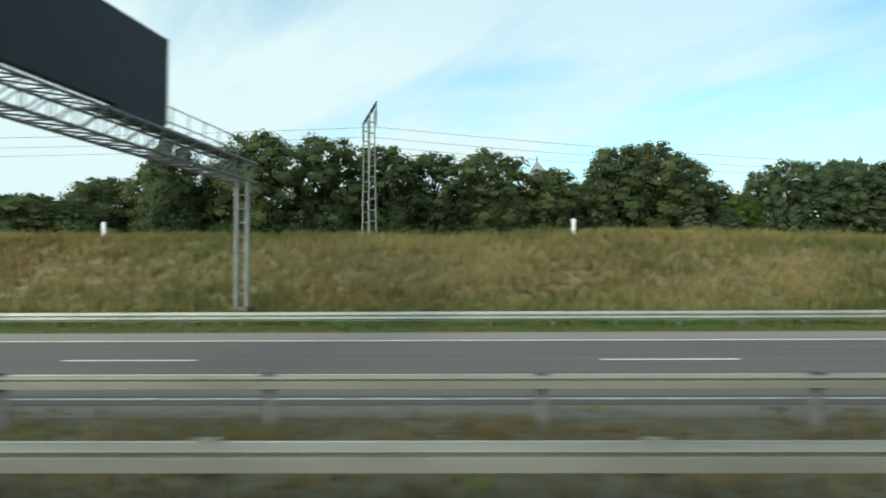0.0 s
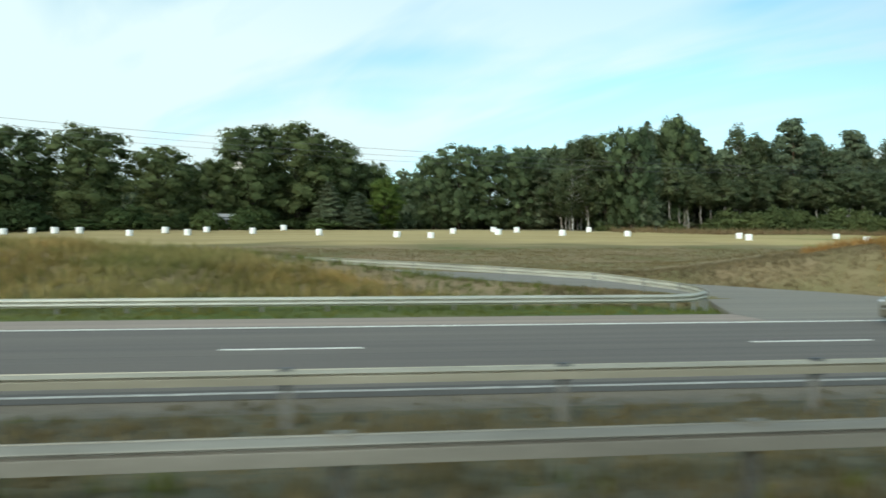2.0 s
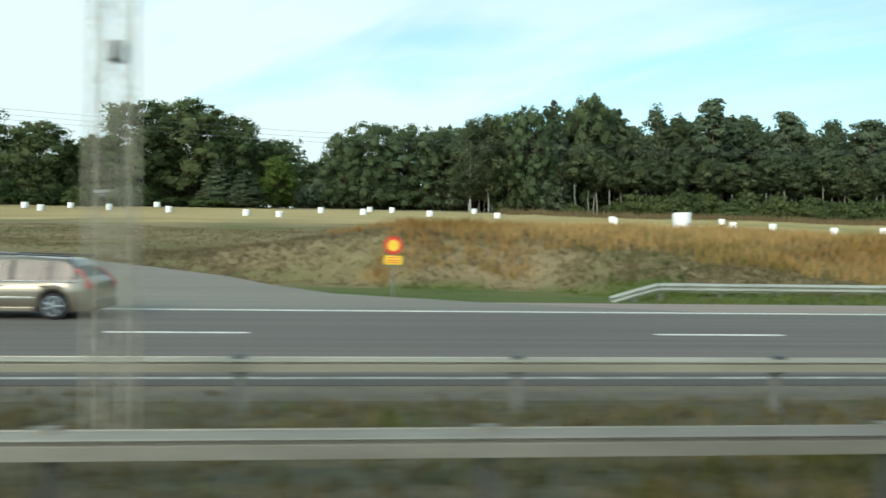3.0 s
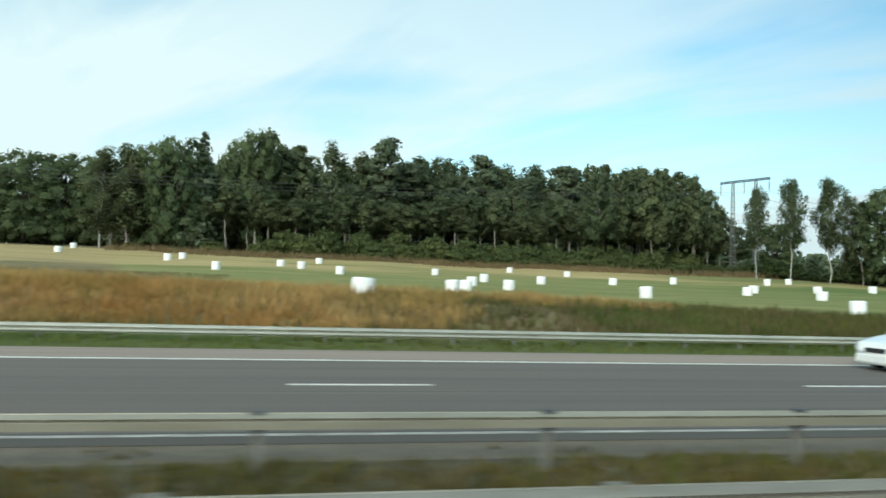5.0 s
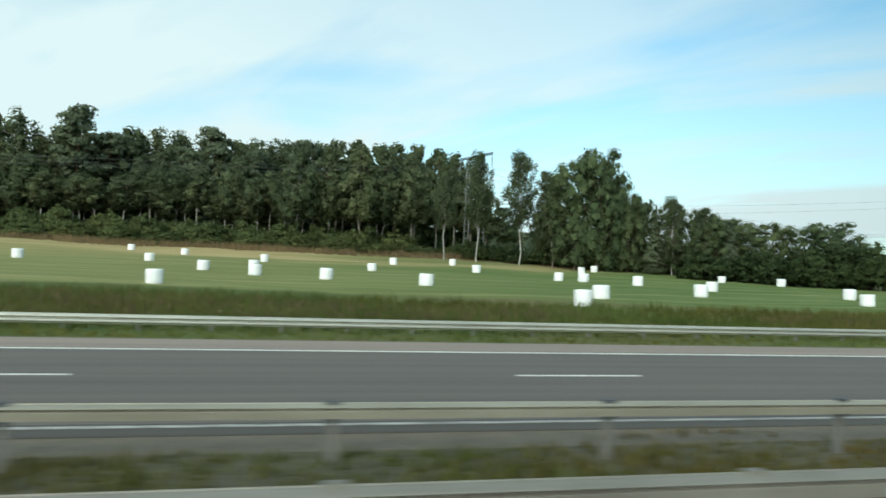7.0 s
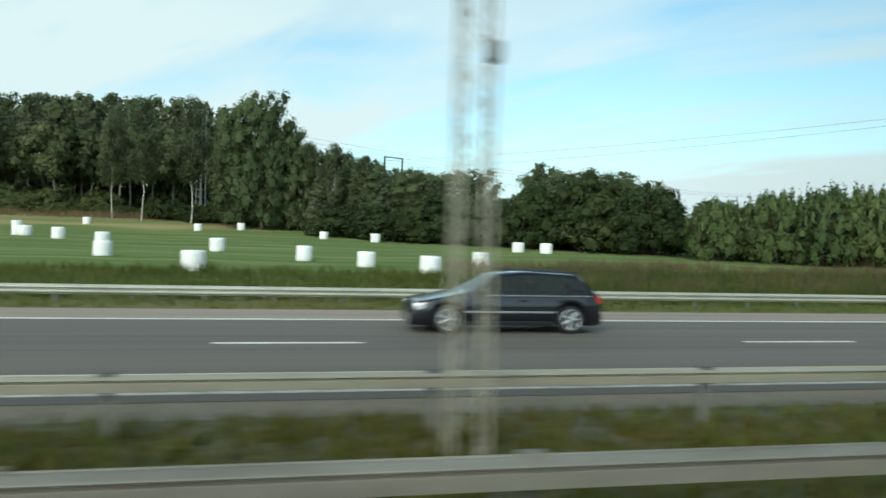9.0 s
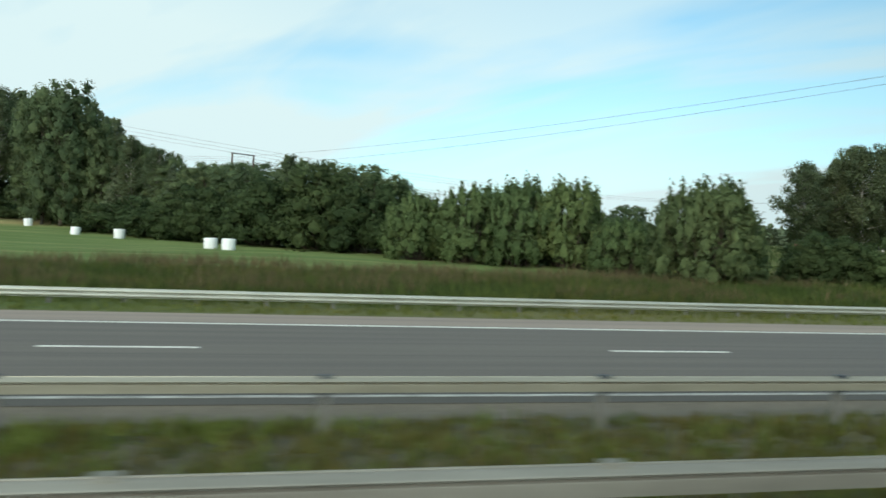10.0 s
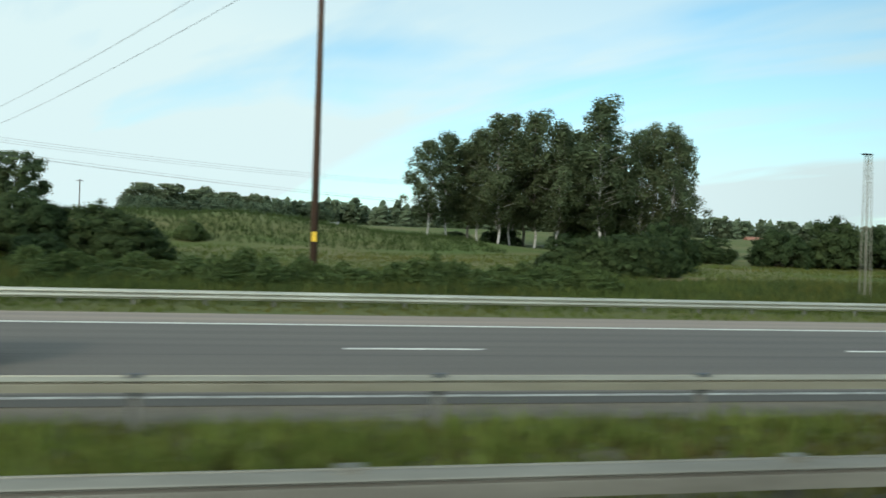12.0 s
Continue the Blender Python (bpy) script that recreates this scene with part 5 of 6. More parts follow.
# the ring-shaped detector on the first mast
det = thing("traffic_detector", "dark ring with a crossbar and white dome on a mast", "detector")
det.location = (12.62, 6.9, 4.33)
seg_, tube = 40, 10
tv = [((0.46 + 0.045 * math.cos(2 * math.pi * j / tube)) * math.cos(2 * math.pi * i / seg_), 0.045 * math.sin(2 * math.pi * j / tube), (0.46 + 0.045 * math.cos(2 * math.pi * j / tube)) * math.sin(2 * math.pi * i / seg_)) for i in range(seg_) for j in range(tube)]
tf = [(i * tube + j, i * tube + (j + 1) % tube, (i + 1) % seg_ * tube + (j + 1) % tube, (i + 1) % seg_ * tube + j) for i in range(seg_) for j in range(tube)]
part_mesh("ring", mesh_from("ring", tv, tf, STEEL_DARK, True), det, "dark steel ring")
bm = bmesh.new()
box(bm, -0.56, 0.56, -0.03, 0.03, -0.04, 0.05, 0.015)
rod(bm, (0, 0.0, 0), (0, -0.25, 0), 0.03)
rod(bm, (0.17, 0.0, 0.02), (0.17, -0.36, 0.06), 0.025)
part("crossbar", bm, STEEL, det)
bm = bmesh.new()
bmesh.ops.create_uvsphere(bm, u_segments=16, v_segments=10, radius=0.16, matrix=Matrix.LocRotScale((0.17, -0.36, 0.20), None, (1.25, 0.9, 0.9)))
part("dome", bm, PLASTIC_WHITE, det, "white plastic dome", smooth=True)


def gantry():
    """Local y runs along the beam, 0 at the far leg and negative towards the other carriageway; the beam stands a little askew."""
    g = thing("sign_gantry", "steel sign gantry carrying a large dark panel over the road", "gantry")
    g.matrix_basis = pose(-6.05, 26.6, 0, 0, 0, -7.7)
    for y, z in ((0.0, 0.6), (-25.0, -0.2)):
        bm = bmesh.new()
        for s in (-0.22, 0.22):
            box(bm, s - 0.06, s + 0.06, y - 0.09, y + 0.09, z, 5.7, 0.01)
        for zz in np.arange(z + 0.6, 5.6, 0.55):
            strut(bm, (-0.22, y, zz), (0.22, y, zz), 0.05)
        part("leg", bm, STEEL_DULL, g)
        bm = bmesh.new()
        box(bm, -0.36, 0.36, y - 0.3, y + 0.3, z - 0.1, z + 0.1, 0.04)
        part("footing", bm, GRAVEL, g, "grey concrete footing")
    bm = bmesh.new()
    for x in (-0.45, 0.45):
        for z in (5.55, 6.30):
            strut(bm, (x, -25.4, z), (x, 0.3, z), 0.07)
    for y in np.arange(-25.4, 0.2, 0.95):
        for x in (-0.45, 0.45):
            strut(bm, (x, y, 5.55), (x, y + 0.95, 6.30), 0.036)
            strut(bm, (x, y, 5.55), (x, y, 6.30), 0.036)
        for z in (5.55, 6.30):
            strut(bm, (-0.45, y, z), (0.45, y + 0.95, z), 0.035)
            strut(bm, (-0.45, y, z), (0.45, y, z), 0.035)
    part("truss", bm, STEEL_DULL, g, "galvanised lattice truss")
    bm = bmesh.new()
    box(bm, -0.35, 0.40, -9.0, 0.4, 6.34, 6.40)
    part("walkway", bm, STEEL_DARK, g, "dark grating walkway")
    bm = bmesh.new()
    for z in (6.9, 7.4):
        strut(bm, (-0.35, -9.0, z), (-0.35, 0.3, z), 0.034)
    for y in np.arange(-9.0, 0.4, 1.1):
        strut(bm, (-0.35, y, 6.38), (-0.35, y, 7.4), 0.034)
    part("handrail", bm, STEEL_DULL, g)
    bm = bmesh.new()
    box(bm, -0.18, 0.10, -20.0, -5.72, 6.62, 9.3, 0.02)
    p = part("panel", bm, SIGN_BLACK, g, "matt black display panel")
    bm = bmesh.new()
    box(bm, -0.19, 0.12, -5.72, -5.66, 6.60, 9.32)
    part("panel_edge", bm, STEEL, p, "pale metal edge")
    bm = bmesh.new()
    box(bm, -0.15, 0.15, -8.3, -5.8, 6.42, 6.62, 0.02)
    part("bracket", bm, SIGN_BLACK, p)
    return g


gantry()


def pylon(a, b, label):
    """Two lattice legs under one crossarm from a to b, with three hanging strings of insulators."""
    a, b = Vector(a), Vector(b)
    t = thing("pylon", label, "pylon", "power line pylons")
    for u in (0.27, 0.73):
        p = a.lerp(b, u)
        bm = bmesh.new()
        z0 = ground_z(p.x, p.y) - 0.3
        n = round((p.z - z0) / 1.37)

        def corner(u, k):
            w = 0.52 - 0.27 * u
            return p.x + w * (-1, 1, 1, -1)[k], p.y + w * 0.6 * (-1, -1, 1, 1)[k], z0 + (p.z - z0) * u
        for k in range(4):
            strut(bm, corner(0, k), corner(1, k), 0.10)
            for i in range(1, n):
                strut(bm, corner(i / n, k), corner(i / n, (k + 1) % 4), 0.075)
        part("leg", bm, STEEL_DULL, t, "ladder-like steel leg")
    bm = bmesh.new()
    for dz in (0.0, 0.32):
        strut(bm, a + Vector((0, 0, dz)), b + Vector((0, 0, dz)), 0.16)
    for i in range(14):
        strut(bm, a.lerp(b, i / 14), a.lerp(b, (i + 1) / 14) + Vector((0, 0, 0.32)), 0.07)
    part("crossarm", bm, STEEL_DARK, t)
    ends = []
    for u in (0.015, 0.5, 0.985):
        p = a.lerp(b, u)
        bm = bmesh.new()
        rod(bm, p, p - Vector((0, 0, 2.6)), 0.05, 0.05, 6)
        for k in range(9):
            q = p - Vector((0, 0, 0.5 + 0.2 * k))
            rod(bm, q, q - Vector((0, 0, 0.09)), 0.13, 0.13, 8)
        part("insulator", bm, STEEL_DULL, t)
        ends.append(p - Vector((0, 0, 2.6)))
    return ends


def wire(a, b, sag, r, label="thin dark overhead power line"):
    a, b = Vector(a), Vector(b)
    cu = bpy.data.curves.new("power_line", "CURVE")
    cu.dimensions, cu.bevel_depth, cu.bevel_resolution = "3D", r, 1
    s = cu.splines.new("POLY")
    s.points.add(24)
    for i in range(25):
        u = i / 24
        p = a.lerp(b, u) - Vector((0, 0, 4 * sag * u * (1 - u)))
        s.points[i].co = (*p, 1)
    cu.materials.append(WIRE)
    return tagged(new("power_line", cu), label, "power line", "overhead wires")


west = pylon((-6.7, 79.8, 21.7), (-10.2, 94.5, 22.3), "lattice steel pylon with a slanting dark crossarm")
east = pylon((231.6, 130, 26.5), (228.4, 143, 27.0), "lattice steel pylon rising above the birches")
for p, q in zip(west, east):
    wire(p, q, 5.0, 0.022)
    wire(p, p + Vector((-260, -48, 1)), 5.0, 0.022)
    wire(q, q + Vector((190, 60, -2)), 4.0, 0.022)


def h_frame(ax, ay, bx, by, top, label):
    t = thing("h_frame_pole", label, "utility pole", "wooden line poles")
    z = ground_z(ax, ay)
    for x, y in ((ax, ay), (bx, by)):
        bm = bmesh.new()
        rod(bm, (x, y, z - 0.5), (x, y, top), 0.19, 0.14, 10)
        part("pole", bm, WOOD_POLE, t)
    bm = bmesh.new()
    d = Vector((bx - ax, by - ay, 0)).normalized()
    strut(bm, Vector((ax, ay, top)) - d * 0.2, Vector((bx, by, top)) + d * 0.2, 0.14)
    strut(bm, Vector((bx, by, top - 2.0)), Vector((bx, by, top - 2.3)) + d * 1.6, 0.09)
    part("crossarm", bm, STEEL_DARK, t)


h_frame(262.9, 127.2, 266.4, 129.0, 18.4, "wooden H-frame pole above the hedge")
h_frame(419, 203, 422, 205, 17.0, "distant wooden H-frame pole")
tall = thing("utility_pole", "tall brown wooden pole with a yellow marker plate", "utility pole", "wooden line poles", (328.6, 36.8, ground_z(328.6, 36.8)))
bm = bmesh.new()
rod(bm, (0, 0, -0.5), (0, 0, 18.6), 0.20, 0.145, 14)
part("pole", bm, WOOD_POLE, tall, smooth=True)
bm = bmesh.new()
box(bm, -0.13, 0.13, -0.235, -0.20, 1.62, 2.12, 0.01)
part("plate", bm, YELLOW, tall, "yellow marker plate")
bm = bmesh.new()
rod(bm, (0, 0, 14.9), (0, 0, 15.9), 0.175, 0.172, 14)
part("sleeve", bm, YELLOW, tall, "yellow sleeve")
bm = bmesh.new()
strut(bm, (-1.2, -0.5, 17.3), (1.2, 0.5, 17.3), 0.12)
part("crossarm", bm, STEEL_DARK, tall)
zt = ground_z(328.6, 36.8) + 17.4
for dx, zz in ((-0.9, 0.0), (0.9, 0.0)):
    wire((264.6 + dx, 128.1, 17.9 if dx < 0 else 16.4), (328.6 + dx, 36.8 + 0.4 * dx, zt + zz), 1.2, 0.016)
    wire((328.6 + dx, 36.8 + 0.4 * dx, zt), (395 + dx, -40, 24), 1.5, 0.016)
for k, (dx, dz) in enumerate(((-1.5, -0.8), (0, -0.4), (1.5, -1.0))):
    wire((264.6 + dx, 128.1, 18.3 + dz), (420.5 + dx, 204, 16.8 + dz), 2.6, 0.02)
    wire((264.6 + dx, 128.1, 18.3 + dz), (180 + dx, 160, 24 + dz), 1.6, 0.018)
small = thing("utility_pole", "distant wooden pole with a short crossarm", "utility pole", "wooden line poles", (246.9, 259.6, ground_z(246.9, 259.6)))
bm = bmesh.new()
rod(bm, (0, 0, -0.5), (0, 0, 14.0), 0.2, 0.16, 8)
part("pole", bm, WOOD_POLE, small)
bm = bmesh.new()
strut(bm, (-1.2, 0, 13.6), (1.2, 0, 13.6), 0.15)
part("crossarm", bm, STEEL_DARK, small)

# ---- the road sign ----
sign = thing("road_sign", "round red sign with yellow disc above a yellow plate", "road sign", at=(83.62, 25.3, ground_z(83.62, 25.3)))
zs_ = 1.8 - ground_z(83.62, 25.3)
bm = bmesh.new()
rod(bm, (0, 0.05, -0.3), (0, 0.05, zs_ + 0.25), 0.03, 0.03, 10)
part("post", bm, STEEL_DULL, sign)
bm = bmesh.new()
rod(bm, (0, -0.01, zs_), (0, 0.02, zs_), 0.33, 0.33, 32)
disc = part("disc", bm, RED, sign, "red sign face")
bm = bmesh.new()
rod(bm, (0, -0.018, zs_), (0, -0.012, zs_), 0.21, 0.21, 32)
part("centre", bm, YELLOW, disc, "yellow centre")
bm = bmesh.new()
box(bm, -0.33, 0.33, -0.012, 0.02, zs_ - 0.70, zs_ - 0.37, 0.01)
plate = part("plate", bm, YELLOW, sign, "yellow plate with dark lines")
bm = bmesh.new()
for dz in (-0.46, -0.56, -0.64):
    box(bm, -0.25, 0.25, -0.017, -0.011, zs_ + dz, zs_ + dz + 0.03)
part("bars", bm, RED, plate)

# marker posts on the bank, the house, the barn and the church roof behind the trees
for x, y in [(-15.5, 34.5), (8.3, 35)]:
    t = thing("marker_post", "short white marker post on the grassy bank", "post", at=(x, y, ground_z(x, y)))
    bm = bmesh.new()
    box(bm, -0.10, 0.10, -0.05, 0.05, -0.2, 0.95, 0.02)
    part("body", bm, PLASTIC_WHITE, t)


def house(x, y, w, d, h, roof_h, wall_mat, roof_mat, label, rz=0, z=None):
    t = thing("house", label, "house")
    t.matrix_basis = pose(x, y, ground_z(x, y) if z is None else z, 0, 0, rz)
    bm = bmesh.new()
    box(bm, -w / 2, w / 2, -d / 2, d / 2, -0.5, h)
    part("wall", bm, wall_mat, t)
    o = 0.4
    v = [(-w / 2 - o, -d / 2 - o, h - 0.15), (w / 2 + o, -d / 2 - o, h - 0.15), (w / 2 + o, d / 2 + o, h - 0.15), (-w / 2 - o, d / 2 + o, h - 0.15), (-w / 2 - o, 0, h + roof_h), (w / 2 + o, 0, h + roof_h)]
    part_mesh("roof", mesh_from("roof", v, [(0, 1, 5, 4), (2, 3, 4, 5), (0, 4, 3), (1, 2, 5), (0, 3, 2, 1)], roof_mat), t)
    for k in range(3):
        bm = bmesh.new()
        xx = -w / 2 + w * (k + 0.5) / 3
        box(bm, xx - 0.5, xx + 0.5, -d / 2 - 0.05, -d / 2 + 0.02, 1.0, 2.2)
        part("window", bm, STEEL_DARK, t)
    return t


house(31.5, 132, 3.2, 3.0, 1.9, 1.0, PLASTER, SLATE, "small plastered house under the trees")
house(599, 400, 12, 8, 4.0, 3.0, PLASTER, ROOF_TILE, "distant house with an orange tiled roof")
house(335, 330, 5, 4, 2.6, 1.8, PLASTER, SLATE, "distant pale farmhouse before the forest")
church = thing("church_tower", "grey pyramid church roof with a finial above the trees", "church", at=(24.8, 188, ground_z(24.8, 188)))
zc = 34.1 - ground_z(24.8, 188)
bm = bmesh.new()
box(bm, -3.4, 3.4, -3.4, 3.4, -0.5, zc - 7.0)
part("tower", bm, PLASTER, church)
bm = bmesh.new()
bmesh.ops.create_cone(bm, cap_ends=True, segments=4, radius1=5.4, radius2=0.15, depth=5.6, matrix=Matrix.Translation((0, 0, zc - 4.3)) @ Matrix.Rotation(radians(45), 4, "Z"))
part("roof", bm, SLATE, church)
bm = bmesh.new()
rod(bm, (0, 0, zc - 1.8), (0, 0, zc), 0.25, 0.05, 8)
part("finial", bm, STEEL_DARK, church)


# ---- cars ----
def car(label, paint_mat, x_front, x_rear, lane_y, tops, height, belt, front_over=0.85, rear_over=0.85, width=1.80, wheel_r=0.32, cladding=False, rails=False, tall_lamps=False, quarter=0.45):
    """A car that heads towards -x. x_front, x_rear: its axles. tops: its outline as (share of length, share of height) from bumper to bumper;
    cabin: (foot of windscreen, top of windscreen, end of roof, foot of rear window) as shares of length."""
    prof, cabin = tops
    L = x_rear - x_front + front_over + rear_over
    xs0 = x_front - front_over
    t = thing("car", label, "car", "cars on the motorway", (xs0, lane_y, 0.005))
    ax = (front_over, L - rear_over)
    xs = sorted(set([0, 0.02, 0.05, L - 0.05, L - 0.02, L] + list(np.linspace(0, L, 58)) + [a + wheel_r * 1.16 * k / 8 for a in ax for k in range(-8, 9)] + [c * L for c in cabin]))
    xs = [x for x in xs if 0 <= x <= L]
    px, pz = [p[0] * L for p in prof], [p[1] * height for p in prof]
    W = width / 2

    def top_at(x):
        """The outline's height, its corners rounded off."""
        return float(np.mean([np.interp(x + d, px, pz) for d in np.linspace(-0.13, 0.13, 9) * min(1, max(0.15, min(x, L - x) / 0.3))]))
    rings = []
    for x in xs:
        zt = top_at(x)
        sill = 0.19
        for a in ax:
            d = abs(x - a)
            if d < wheel_r * 1.16:
                sill = max(sill, wheel_r + math.sqrt((wheel_r * 1.16) ** 2 - d * d) - 0.02)
        end = min(x, L - x)
        w = W * (1 - 0.20 * max(0, 1 - end / 0.6) ** 2.2)
        bz = min(belt + 0.05 * (x / L - 0.5), zt - 0.03)
        k = min(1, max(0, (zt - bz) / max(0.01, height - belt)))
        roofw = w * (1 - 0.25 * k)
        sill = min(sill, bz - 0.08)
        half = [(w * 0.90, sill), (w * 0.965, sill + 0.05), (w * 0.995, max(sill + 0.06, 0.50 * bz)), (w, max(sill + 0.065, 0.70 * bz)), (w * 0.985, bz - 0.03),
                (w * (0.965 - 0.03 * k), bz), (roofw + 0.03 * (1 - k), bz + (zt - bz) * 0.84), (roofw * 0.90, bz + (zt - bz) * 0.955), (roofw * 0.55, zt - 0.002), (0, zt + 0.008)]
        rings.append([(x, -yy, zz) for yy, zz in half] + [(x, yy, zz) for yy, zz in reversed(half[:-1])])
    groups = {}
    c0, c1, c2, c3 = [c * L for c in cabin]
    doors = [c1 - 0.1 * L, c1 + 0.36 * (c2 - c1), c1 + 0.76 * (c2 - c1), c2 + quarter * (c3 - c2)]
    nr, nk = len(rings), 19
    for i in range(nr - 1):
        xm = (xs[i] + xs[i + 1]) / 2
        for k in range(nk - 1):
            key = "body"
            if k in (5, 12):
                if c0 + 0.42 * (c1 - c0) < xm < doors[1] - 0.03:
                    key = "front_window"
                elif doors[1] + 0.03 < xm < doors[2] - 0.02:
                    key = "rear_window"
                elif doors[2] + 0.02 < xm < doors[3]:
                    key = "quarter_window"
                elif doors[1] - 0.05 < xm < doors[2] + 0.04:
                    key = "pillar" + ("1" if xm < (doors[1] + doors[2]) / 2 else "2")
                if key != "body":
                    key += "_l" if k == 5 else "_r"
            if 7 <= k <= 10:
                if c0 < xm < c1 - 0.02:
                    key = "windscreen"
                elif c2 + 0.03 < xm < c3:
                    key = "back_window"
            groups.setdefault(key, []).append((i * nk + k, (i + 1) * nk + k, (i + 1) * nk + k + 1, i * nk + k + 1))
        groups.setdefault("underside", []).append((i * nk + nk - 1, (i + 1) * nk + nk - 1, (i + 1) * nk, i * nk))
    groups["body"] += [tuple(range(nk)), tuple(reversed(range((nr - 1) * nk, nr * nk)))]
    allv = [v for r in rings for v in r]
    for key, faces in groups.items():
        used = sorted({i for f in faces for i in f})
        at_ = {o: j for j, o in enumerate(used)}
        glass = "window" in key or key == "windscreen"
        name = key[:-2].rstrip("12") if key.endswith(("_l", "_r")) else key
        mat = GLASS_CAR if glass else (BLACK if key == "underside" or name == "pillar" else paint_mat)
        me = mesh_from(name, [allv[o] for o in used], [tuple(at_[i] for i in f) for f in faces], mat, True)
        part_mesh(name, me, t, "tinted glass" if glass else "")
    bm = bmesh.new()
    box(bm, 0.28 * L, 0.88 * L, -W * 0.72, W * 0.72, 0.3, belt - 0.03, 0.04)
    for xx in (0.44, 0.64):
        for s in (-0.42, 0.42):
            box(bm, xx * L, xx * L + 0.14, s * W - 0.23, s * W + 0.23, 0.5, belt + 0.30, 0.05)
    part("interior", bm, INTERIOR, t)
    for a in ax:
        for s in (-1, 1):
            bm = bmesh.new()
            bmesh.ops.create_cone(bm, cap_ends=True, segments=28, radius1=wheel_r, radius2=wheel_r, depth=0.2, matrix=pose(0, 0, 0, 90))
            bmesh.ops.bevel(bm, geom=[e for e in bm.edges if abs(e.verts[0].co.y - e.verts[1].co.y) < 1e-4], offset=0.03, segments=2, affect="EDGES", profile=0.5)
            wheel = part("wheel", bm, BLACK, t, "black tyre", pose(a, s * (W - 0.12), wheel_r))
            bm = bmesh.new()
            rod(bm, (0, s * 0.085, 0), (0, s * 0.104, 0), wheel_r * 0.74, wheel_r * 0.74, 28)
            part("rim", bm, STEEL_DARK, wheel)
            bm = bmesh.new()
            for q in range(7):
                b_ = 2 * math.pi * q / 7
                strut(bm, (0, s * 0.108, 0), (wheel_r * 0.70 * math.cos(b_), s * 0.108, wheel_r * 0.70 * math.sin(b_)), 0.05)
            rod(bm, (0, s * 0.10, 0), (0, s * 0.122, 0), 0.06, 0.05, 12)
            for q in range(20):
                b0, b1 = 2 * math.pi * q / 20, 2 * math.pi * (q + 1) / 20
                strut(bm, (wheel_r * 0.72 * math.cos(b0), s * 0.106, wheel_r * 0.72 * math.sin(b0)), (wheel_r * 0.72 * math.cos(b1), s * 0.106, wheel_r * 0.72 * math.sin(b1)), 0.03)
            part("spokes", bm, CHROME, wheel, "alloy spokes")
    for s in (-1, 1):
        bm = bmesh.new()
        box(bm, 0.05, 0.42, s * W * 0.80 - 0.13, s * W * 0.80 + 0.13, 0.56, 0.72, 0.05)
        part("headlight", bm, LAMP_CLEAR, t)
        crown = pz.index(max(pz))
        zl = [belt - 0.18, belt - 0.02, belt + (0.30 if tall_lamps else 0.03)]
        lv = []
        for z in zl:
            xr = float(np.interp(-z, [-p for p in pz[crown:]], px[crown:]))
            wz = W * (1 - 0.16 * max(0, 1 - (L - xr) / 0.55) ** 2) * (0.99 - 0.26 * max(0, (z - belt) / (height - belt)))
            inset = 0.05 if z > belt else 0.16
            lv += [(xr - inset, s * (wz + 0.012), z), (xr + 0.014, s * (wz + 0.004), z), (xr + 0.014, s * (wz - 0.12), z), (xr - inset, s * (wz - 0.12), z)]
        lf = [(0, 1, 2, 3), (8, 9, 10, 11)] + [(4 * j + k, 4 * j + (k + 1) % 4, 4 * j + 4 + (k + 1) % 4, 4 * j + 4 + k) for j in (0, 1) for k in range(4)]
        part_mesh("tail_light", mesh_from("tail_light", lv, lf, LAMP_RED), t)
        bm = bmesh.new()
        box(bm, c1 - 0.11 * L, c1 - 0.11 * L + 0.16, s * (W + 0.08) - 0.08, s * (W + 0.08) + 0.08, belt + 0.02, belt + 0.16, 0.04)
        part("wing_mirror", bm, paint_mat, t)
        for xx in (doors[1] - 0.18, doors[2] - 0.12):
            bm = bmesh.new()
            box(bm, xx - 0.1, xx + 0.08, s * W - 0.02, s * W + 0.02, belt - 0.14, belt - 0.10, 0.008)
            part("door_handle", bm, paint_mat, t)
        bm = bmesh.new()
        box(bm, front_over + 0.45, L - rear_over - 0.45, s * W * 0.985 - 0.02, s * W * 0.985 + 0.02, 0.20, 0.30, 0.015)
        part("side_skirt", bm, BLACK if cladding else paint_mat, t)
        bm = bmesh.new()
        box(bm, front_over + 0.42, L - rear_over - 0.42, s * W - 0.012, s * W + 0.012, 0.50, 0.545, 0.006)
        part("side_moulding", bm, CHROME if rails or tall_lamps else paint_mat, t)
        bm = bmesh.new()
        box(bm, c0 + 0.08 * L, doors[3], s * W * 0.99 - 0.012, s * W * 0.99 + 0.012, belt - 0.012, belt + 0.014, 0.004)
        part("window_trim", bm, CHROME if rails or tall_lamps else BLACK, t)
        if rails:
            bm = bmesh.new()
            ry = s * W * 0.66
            rod(bm, (c1 + 0.05 * L, ry, height + 0.035), (c2 - 0.02 * L, ry, height * 0.965 + 0.045), 0.018, 0.018, 8)
            for xx in (c1 + 0.05 * L, (c1 + c2) / 2, c2 - 0.02 * L):
                rod(bm, (xx, ry, height * 0.93), (xx, ry, height + 0.04), 0.016, 0.016, 8)
            part("roof_rail", bm, STEEL_DARK, t)
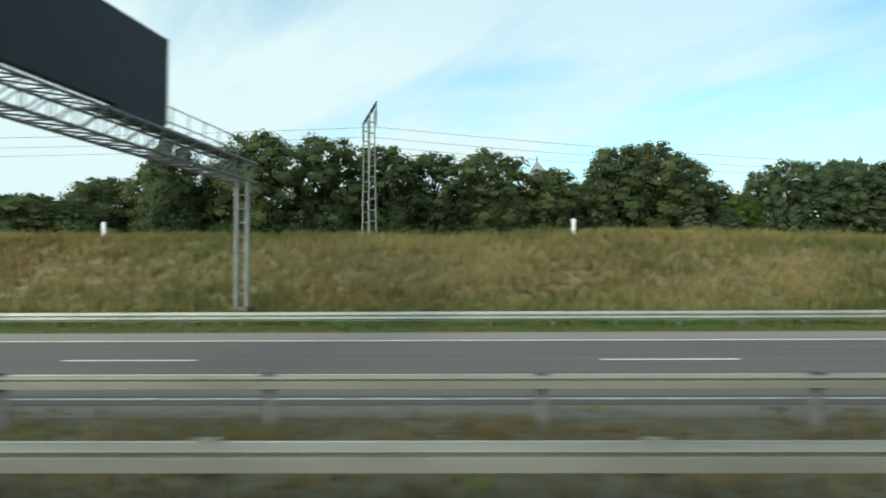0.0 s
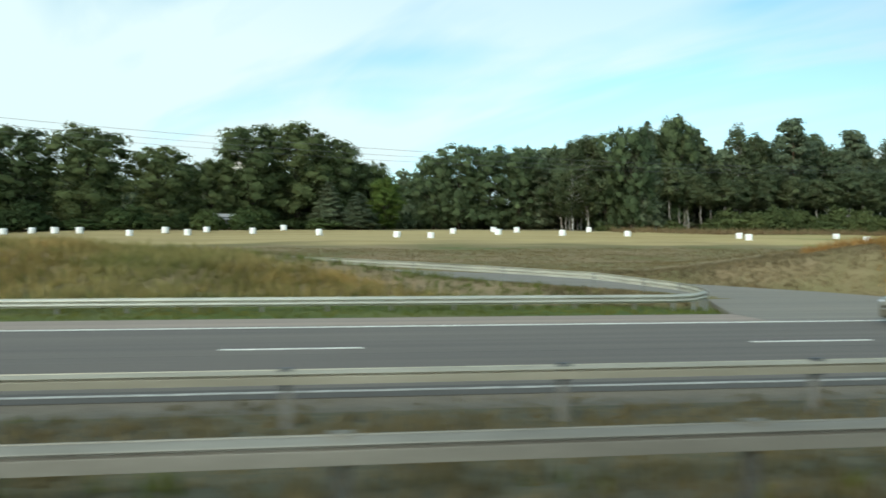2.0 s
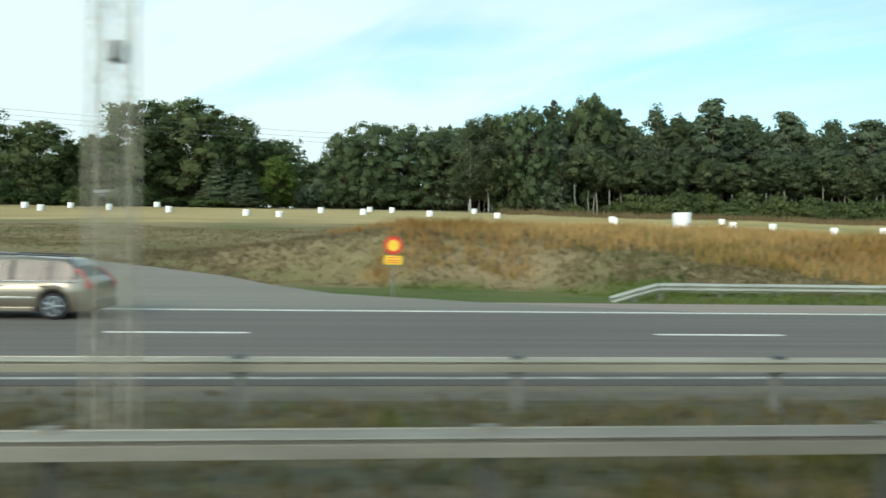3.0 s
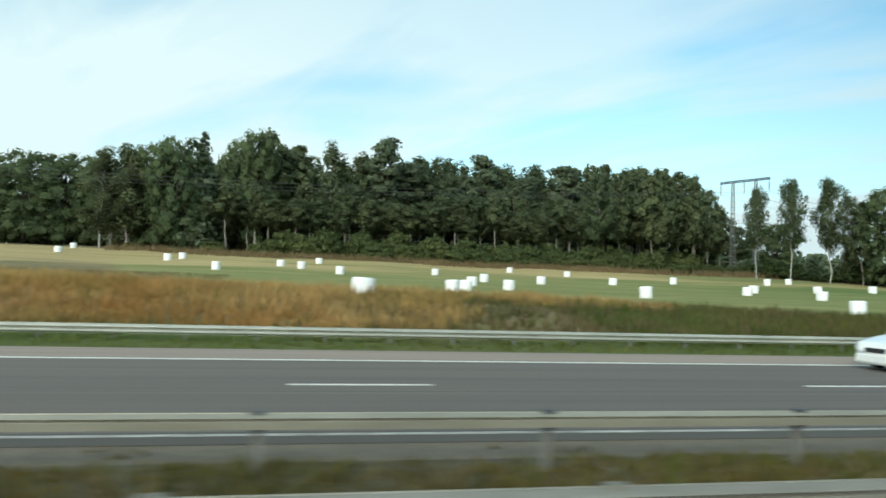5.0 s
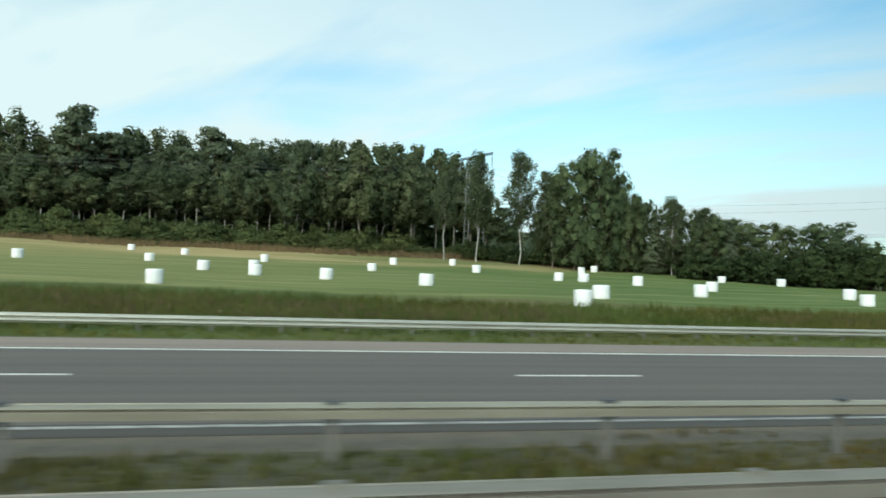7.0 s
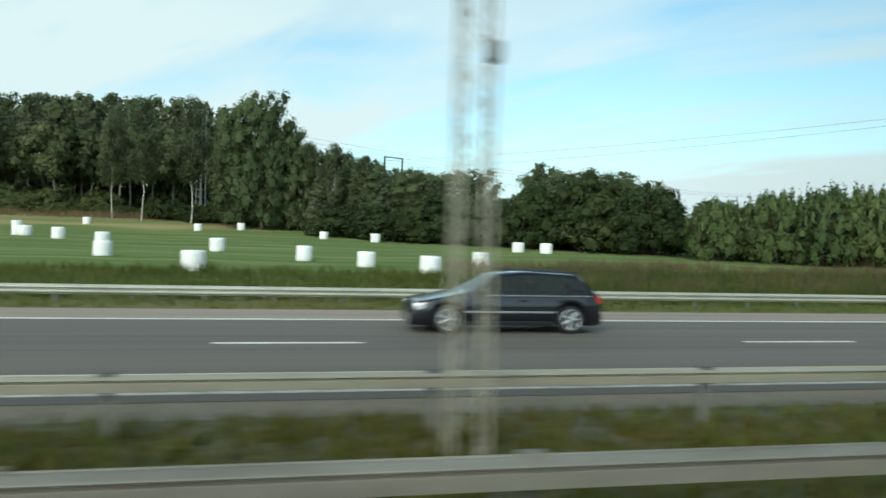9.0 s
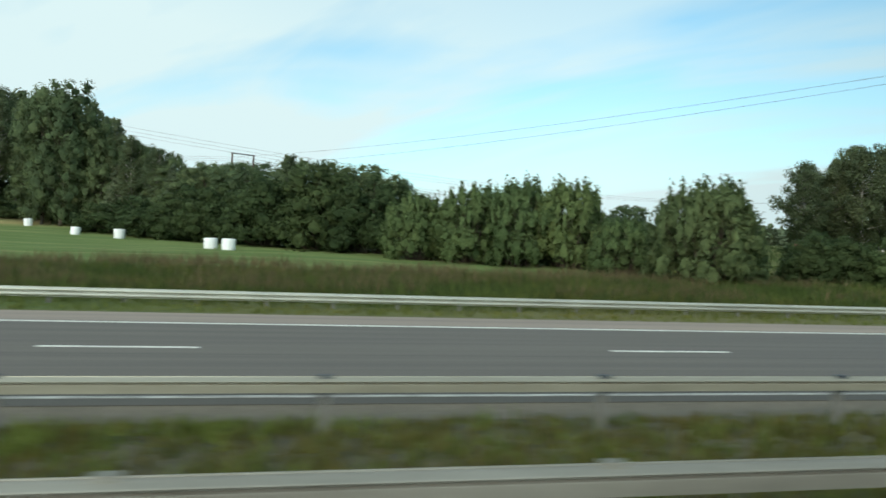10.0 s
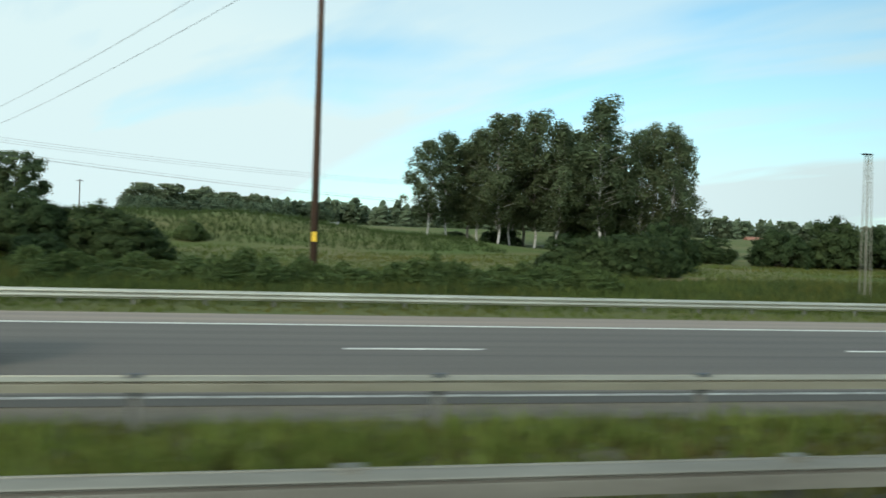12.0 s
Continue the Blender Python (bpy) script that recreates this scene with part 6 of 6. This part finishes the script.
    for xa, xb, z0, z1, name in ((-0.03, 0.10, 0.22, 0.46, "front_bumper"), (L - 0.10, L + 0.03, 0.24, 0.48, "rear_bumper")):
        bm = bmesh.new()
        box(bm, xa, xb, -W * 0.80, W * 0.80, z0, z1, 0.03)
        part(name, bm, BLACK if cladding else paint_mat, t)
    bm = bmesh.new()
    box(bm, -0.015, 0.04, -W * 0.42, W * 0.42, 0.52, 0.66, 0.01)
    part("grille", bm, BLACK, t)
    return t


HATCH = ([(0, 0.36), (0.02, 0.50), (0.22, 0.66), (0.28, 0.70), (0.44, 0.97), (0.60, 1.0), (0.82, 0.95), (0.93, 0.70), (0.985, 0.62), (1, 0.36)], (0.27, 0.44, 0.84, 0.94))
WAGON = ([(0, 0.36), (0.02, 0.50), (0.25, 0.64), (0.30, 0.67), (0.44, 0.96), (0.60, 1.0), (0.88, 0.96), (0.955, 0.68), (0.99, 0.58), (1, 0.36)], (0.29, 0.44, 0.90, 0.96))
MPV = ([(0, 0.34), (0.02, 0.47), (0.18, 0.60), (0.22, 0.64), (0.42, 0.97), (0.60, 1.0), (0.88, 0.96), (0.95, 0.66), (0.99, 0.56), (1, 0.32)], (0.20, 0.42, 0.89, 0.96))
SUV = ([(0, 0.38), (0.02, 0.52), (0.24, 0.65), (0.28, 0.68), (0.43, 0.97), (0.60, 1.0), (0.82, 0.95), (0.94, 0.68), (0.985, 0.60), (1, 0.36)], (0.27, 0.43, 0.84, 0.95))
LIFTBACK = ([(0, 0.34), (0.02, 0.48), (0.20, 0.62), (0.25, 0.67), (0.46, 0.98), (0.56, 1.0), (0.78, 0.92), (0.95, 0.74), (0.985, 0.66), (1, 0.36)], (0.23, 0.46, 0.80, 0.95))
SHORT_HATCH = ([(0, 0.38), (0.02, 0.54), (0.20, 0.665), (0.26, 0.70), (0.42, 0.97), (0.58, 1.0), (0.87, 0.95), (0.955, 0.69), (0.99, 0.60), (1, 0.36)], (0.25, 0.42, 0.885, 0.955))
car("dark grey five-door hatchback", paint("paint_grey", (0.030, 0.034, 0.040)), 32.0, 34.64, 13.95, HATCH, 1.55, 0.95)
car("black people carrier with silver wheels", paint("paint_black", (0.016, 0.018, 0.026)), 34.55, 37.3, 17.7, MPV, 1.68, 1.0, rails=True)
car("dark blue estate car with red tail lights", paint("paint_blue", (0.012, 0.026, 0.028)), 39.7, 42.6, 13.5, WAGON, 1.40, 0.88, tall_lamps=True)
car("bronze estate car with roof rails", paint("paint_bronze", (0.235, 0.205, 0.155), 0.6), 72.5, 75.45, 18.0, WAGON, 1.52, 0.92, rails=True, tall_lamps=True)
car("silver-blue five-door hatchback on the road", paint("paint_silver", (0.36, 0.41, 0.46), 0.6), 107.15, 109.75, 13.3, HATCH, 1.45, 0.90)
car("white five-door hatchback with dark windows", paint("paint_white", (0.80, 0.81, 0.79), 0.0), 155.1, 157.95, 18.2, SHORT_HATCH, 1.48, 0.97, quarter=-0.9)
car("beige crossover with black sill cladding", paint("paint_sand", (0.40, 0.36, 0.28), 0.5), 172.05, 174.7, 17.4, SUV, 1.60, 0.98, wheel_r=0.36, cladding=True)
car("black estate car with bright alloy wheels", paint("paint_jet", (0.008, 0.009, 0.014)), 250.6, 253.7, 17.4, WAGON, 1.50, 0.92, wheel_r=0.34, rails=True)
taxi = car("yellow liftback taxi with plain markings", paint("paint_yellow", (0.80, 0.56, 0.01), 0.0), 319.80, 322.44, 12.9, LIFTBACK, 1.49, 0.92)
bm = bmesh.new()
box(bm, 2.15, 2.35, -0.28, 0.28, 1.47, 1.58, 0.03)
part("roof_sign", bm, PLASTIC_WHITE, taxi, "white roof sign")
bm = bmesh.new()
box(bm, 1.55, 2.15, -0.912, -0.885, 0.60, 0.64)
part("door_mark", bm, RED, taxi, "red bar on the door")
bm = bmesh.new()
bmesh.ops.create_cone(bm, cap_ends=True, segments=3, radius1=0.12, radius2=0.12, depth=0.02, matrix=pose(1.85, -0.905, 0.76, 90, 0, 0))
part("door_mark", bm, RED, taxi, "red triangle on the door")
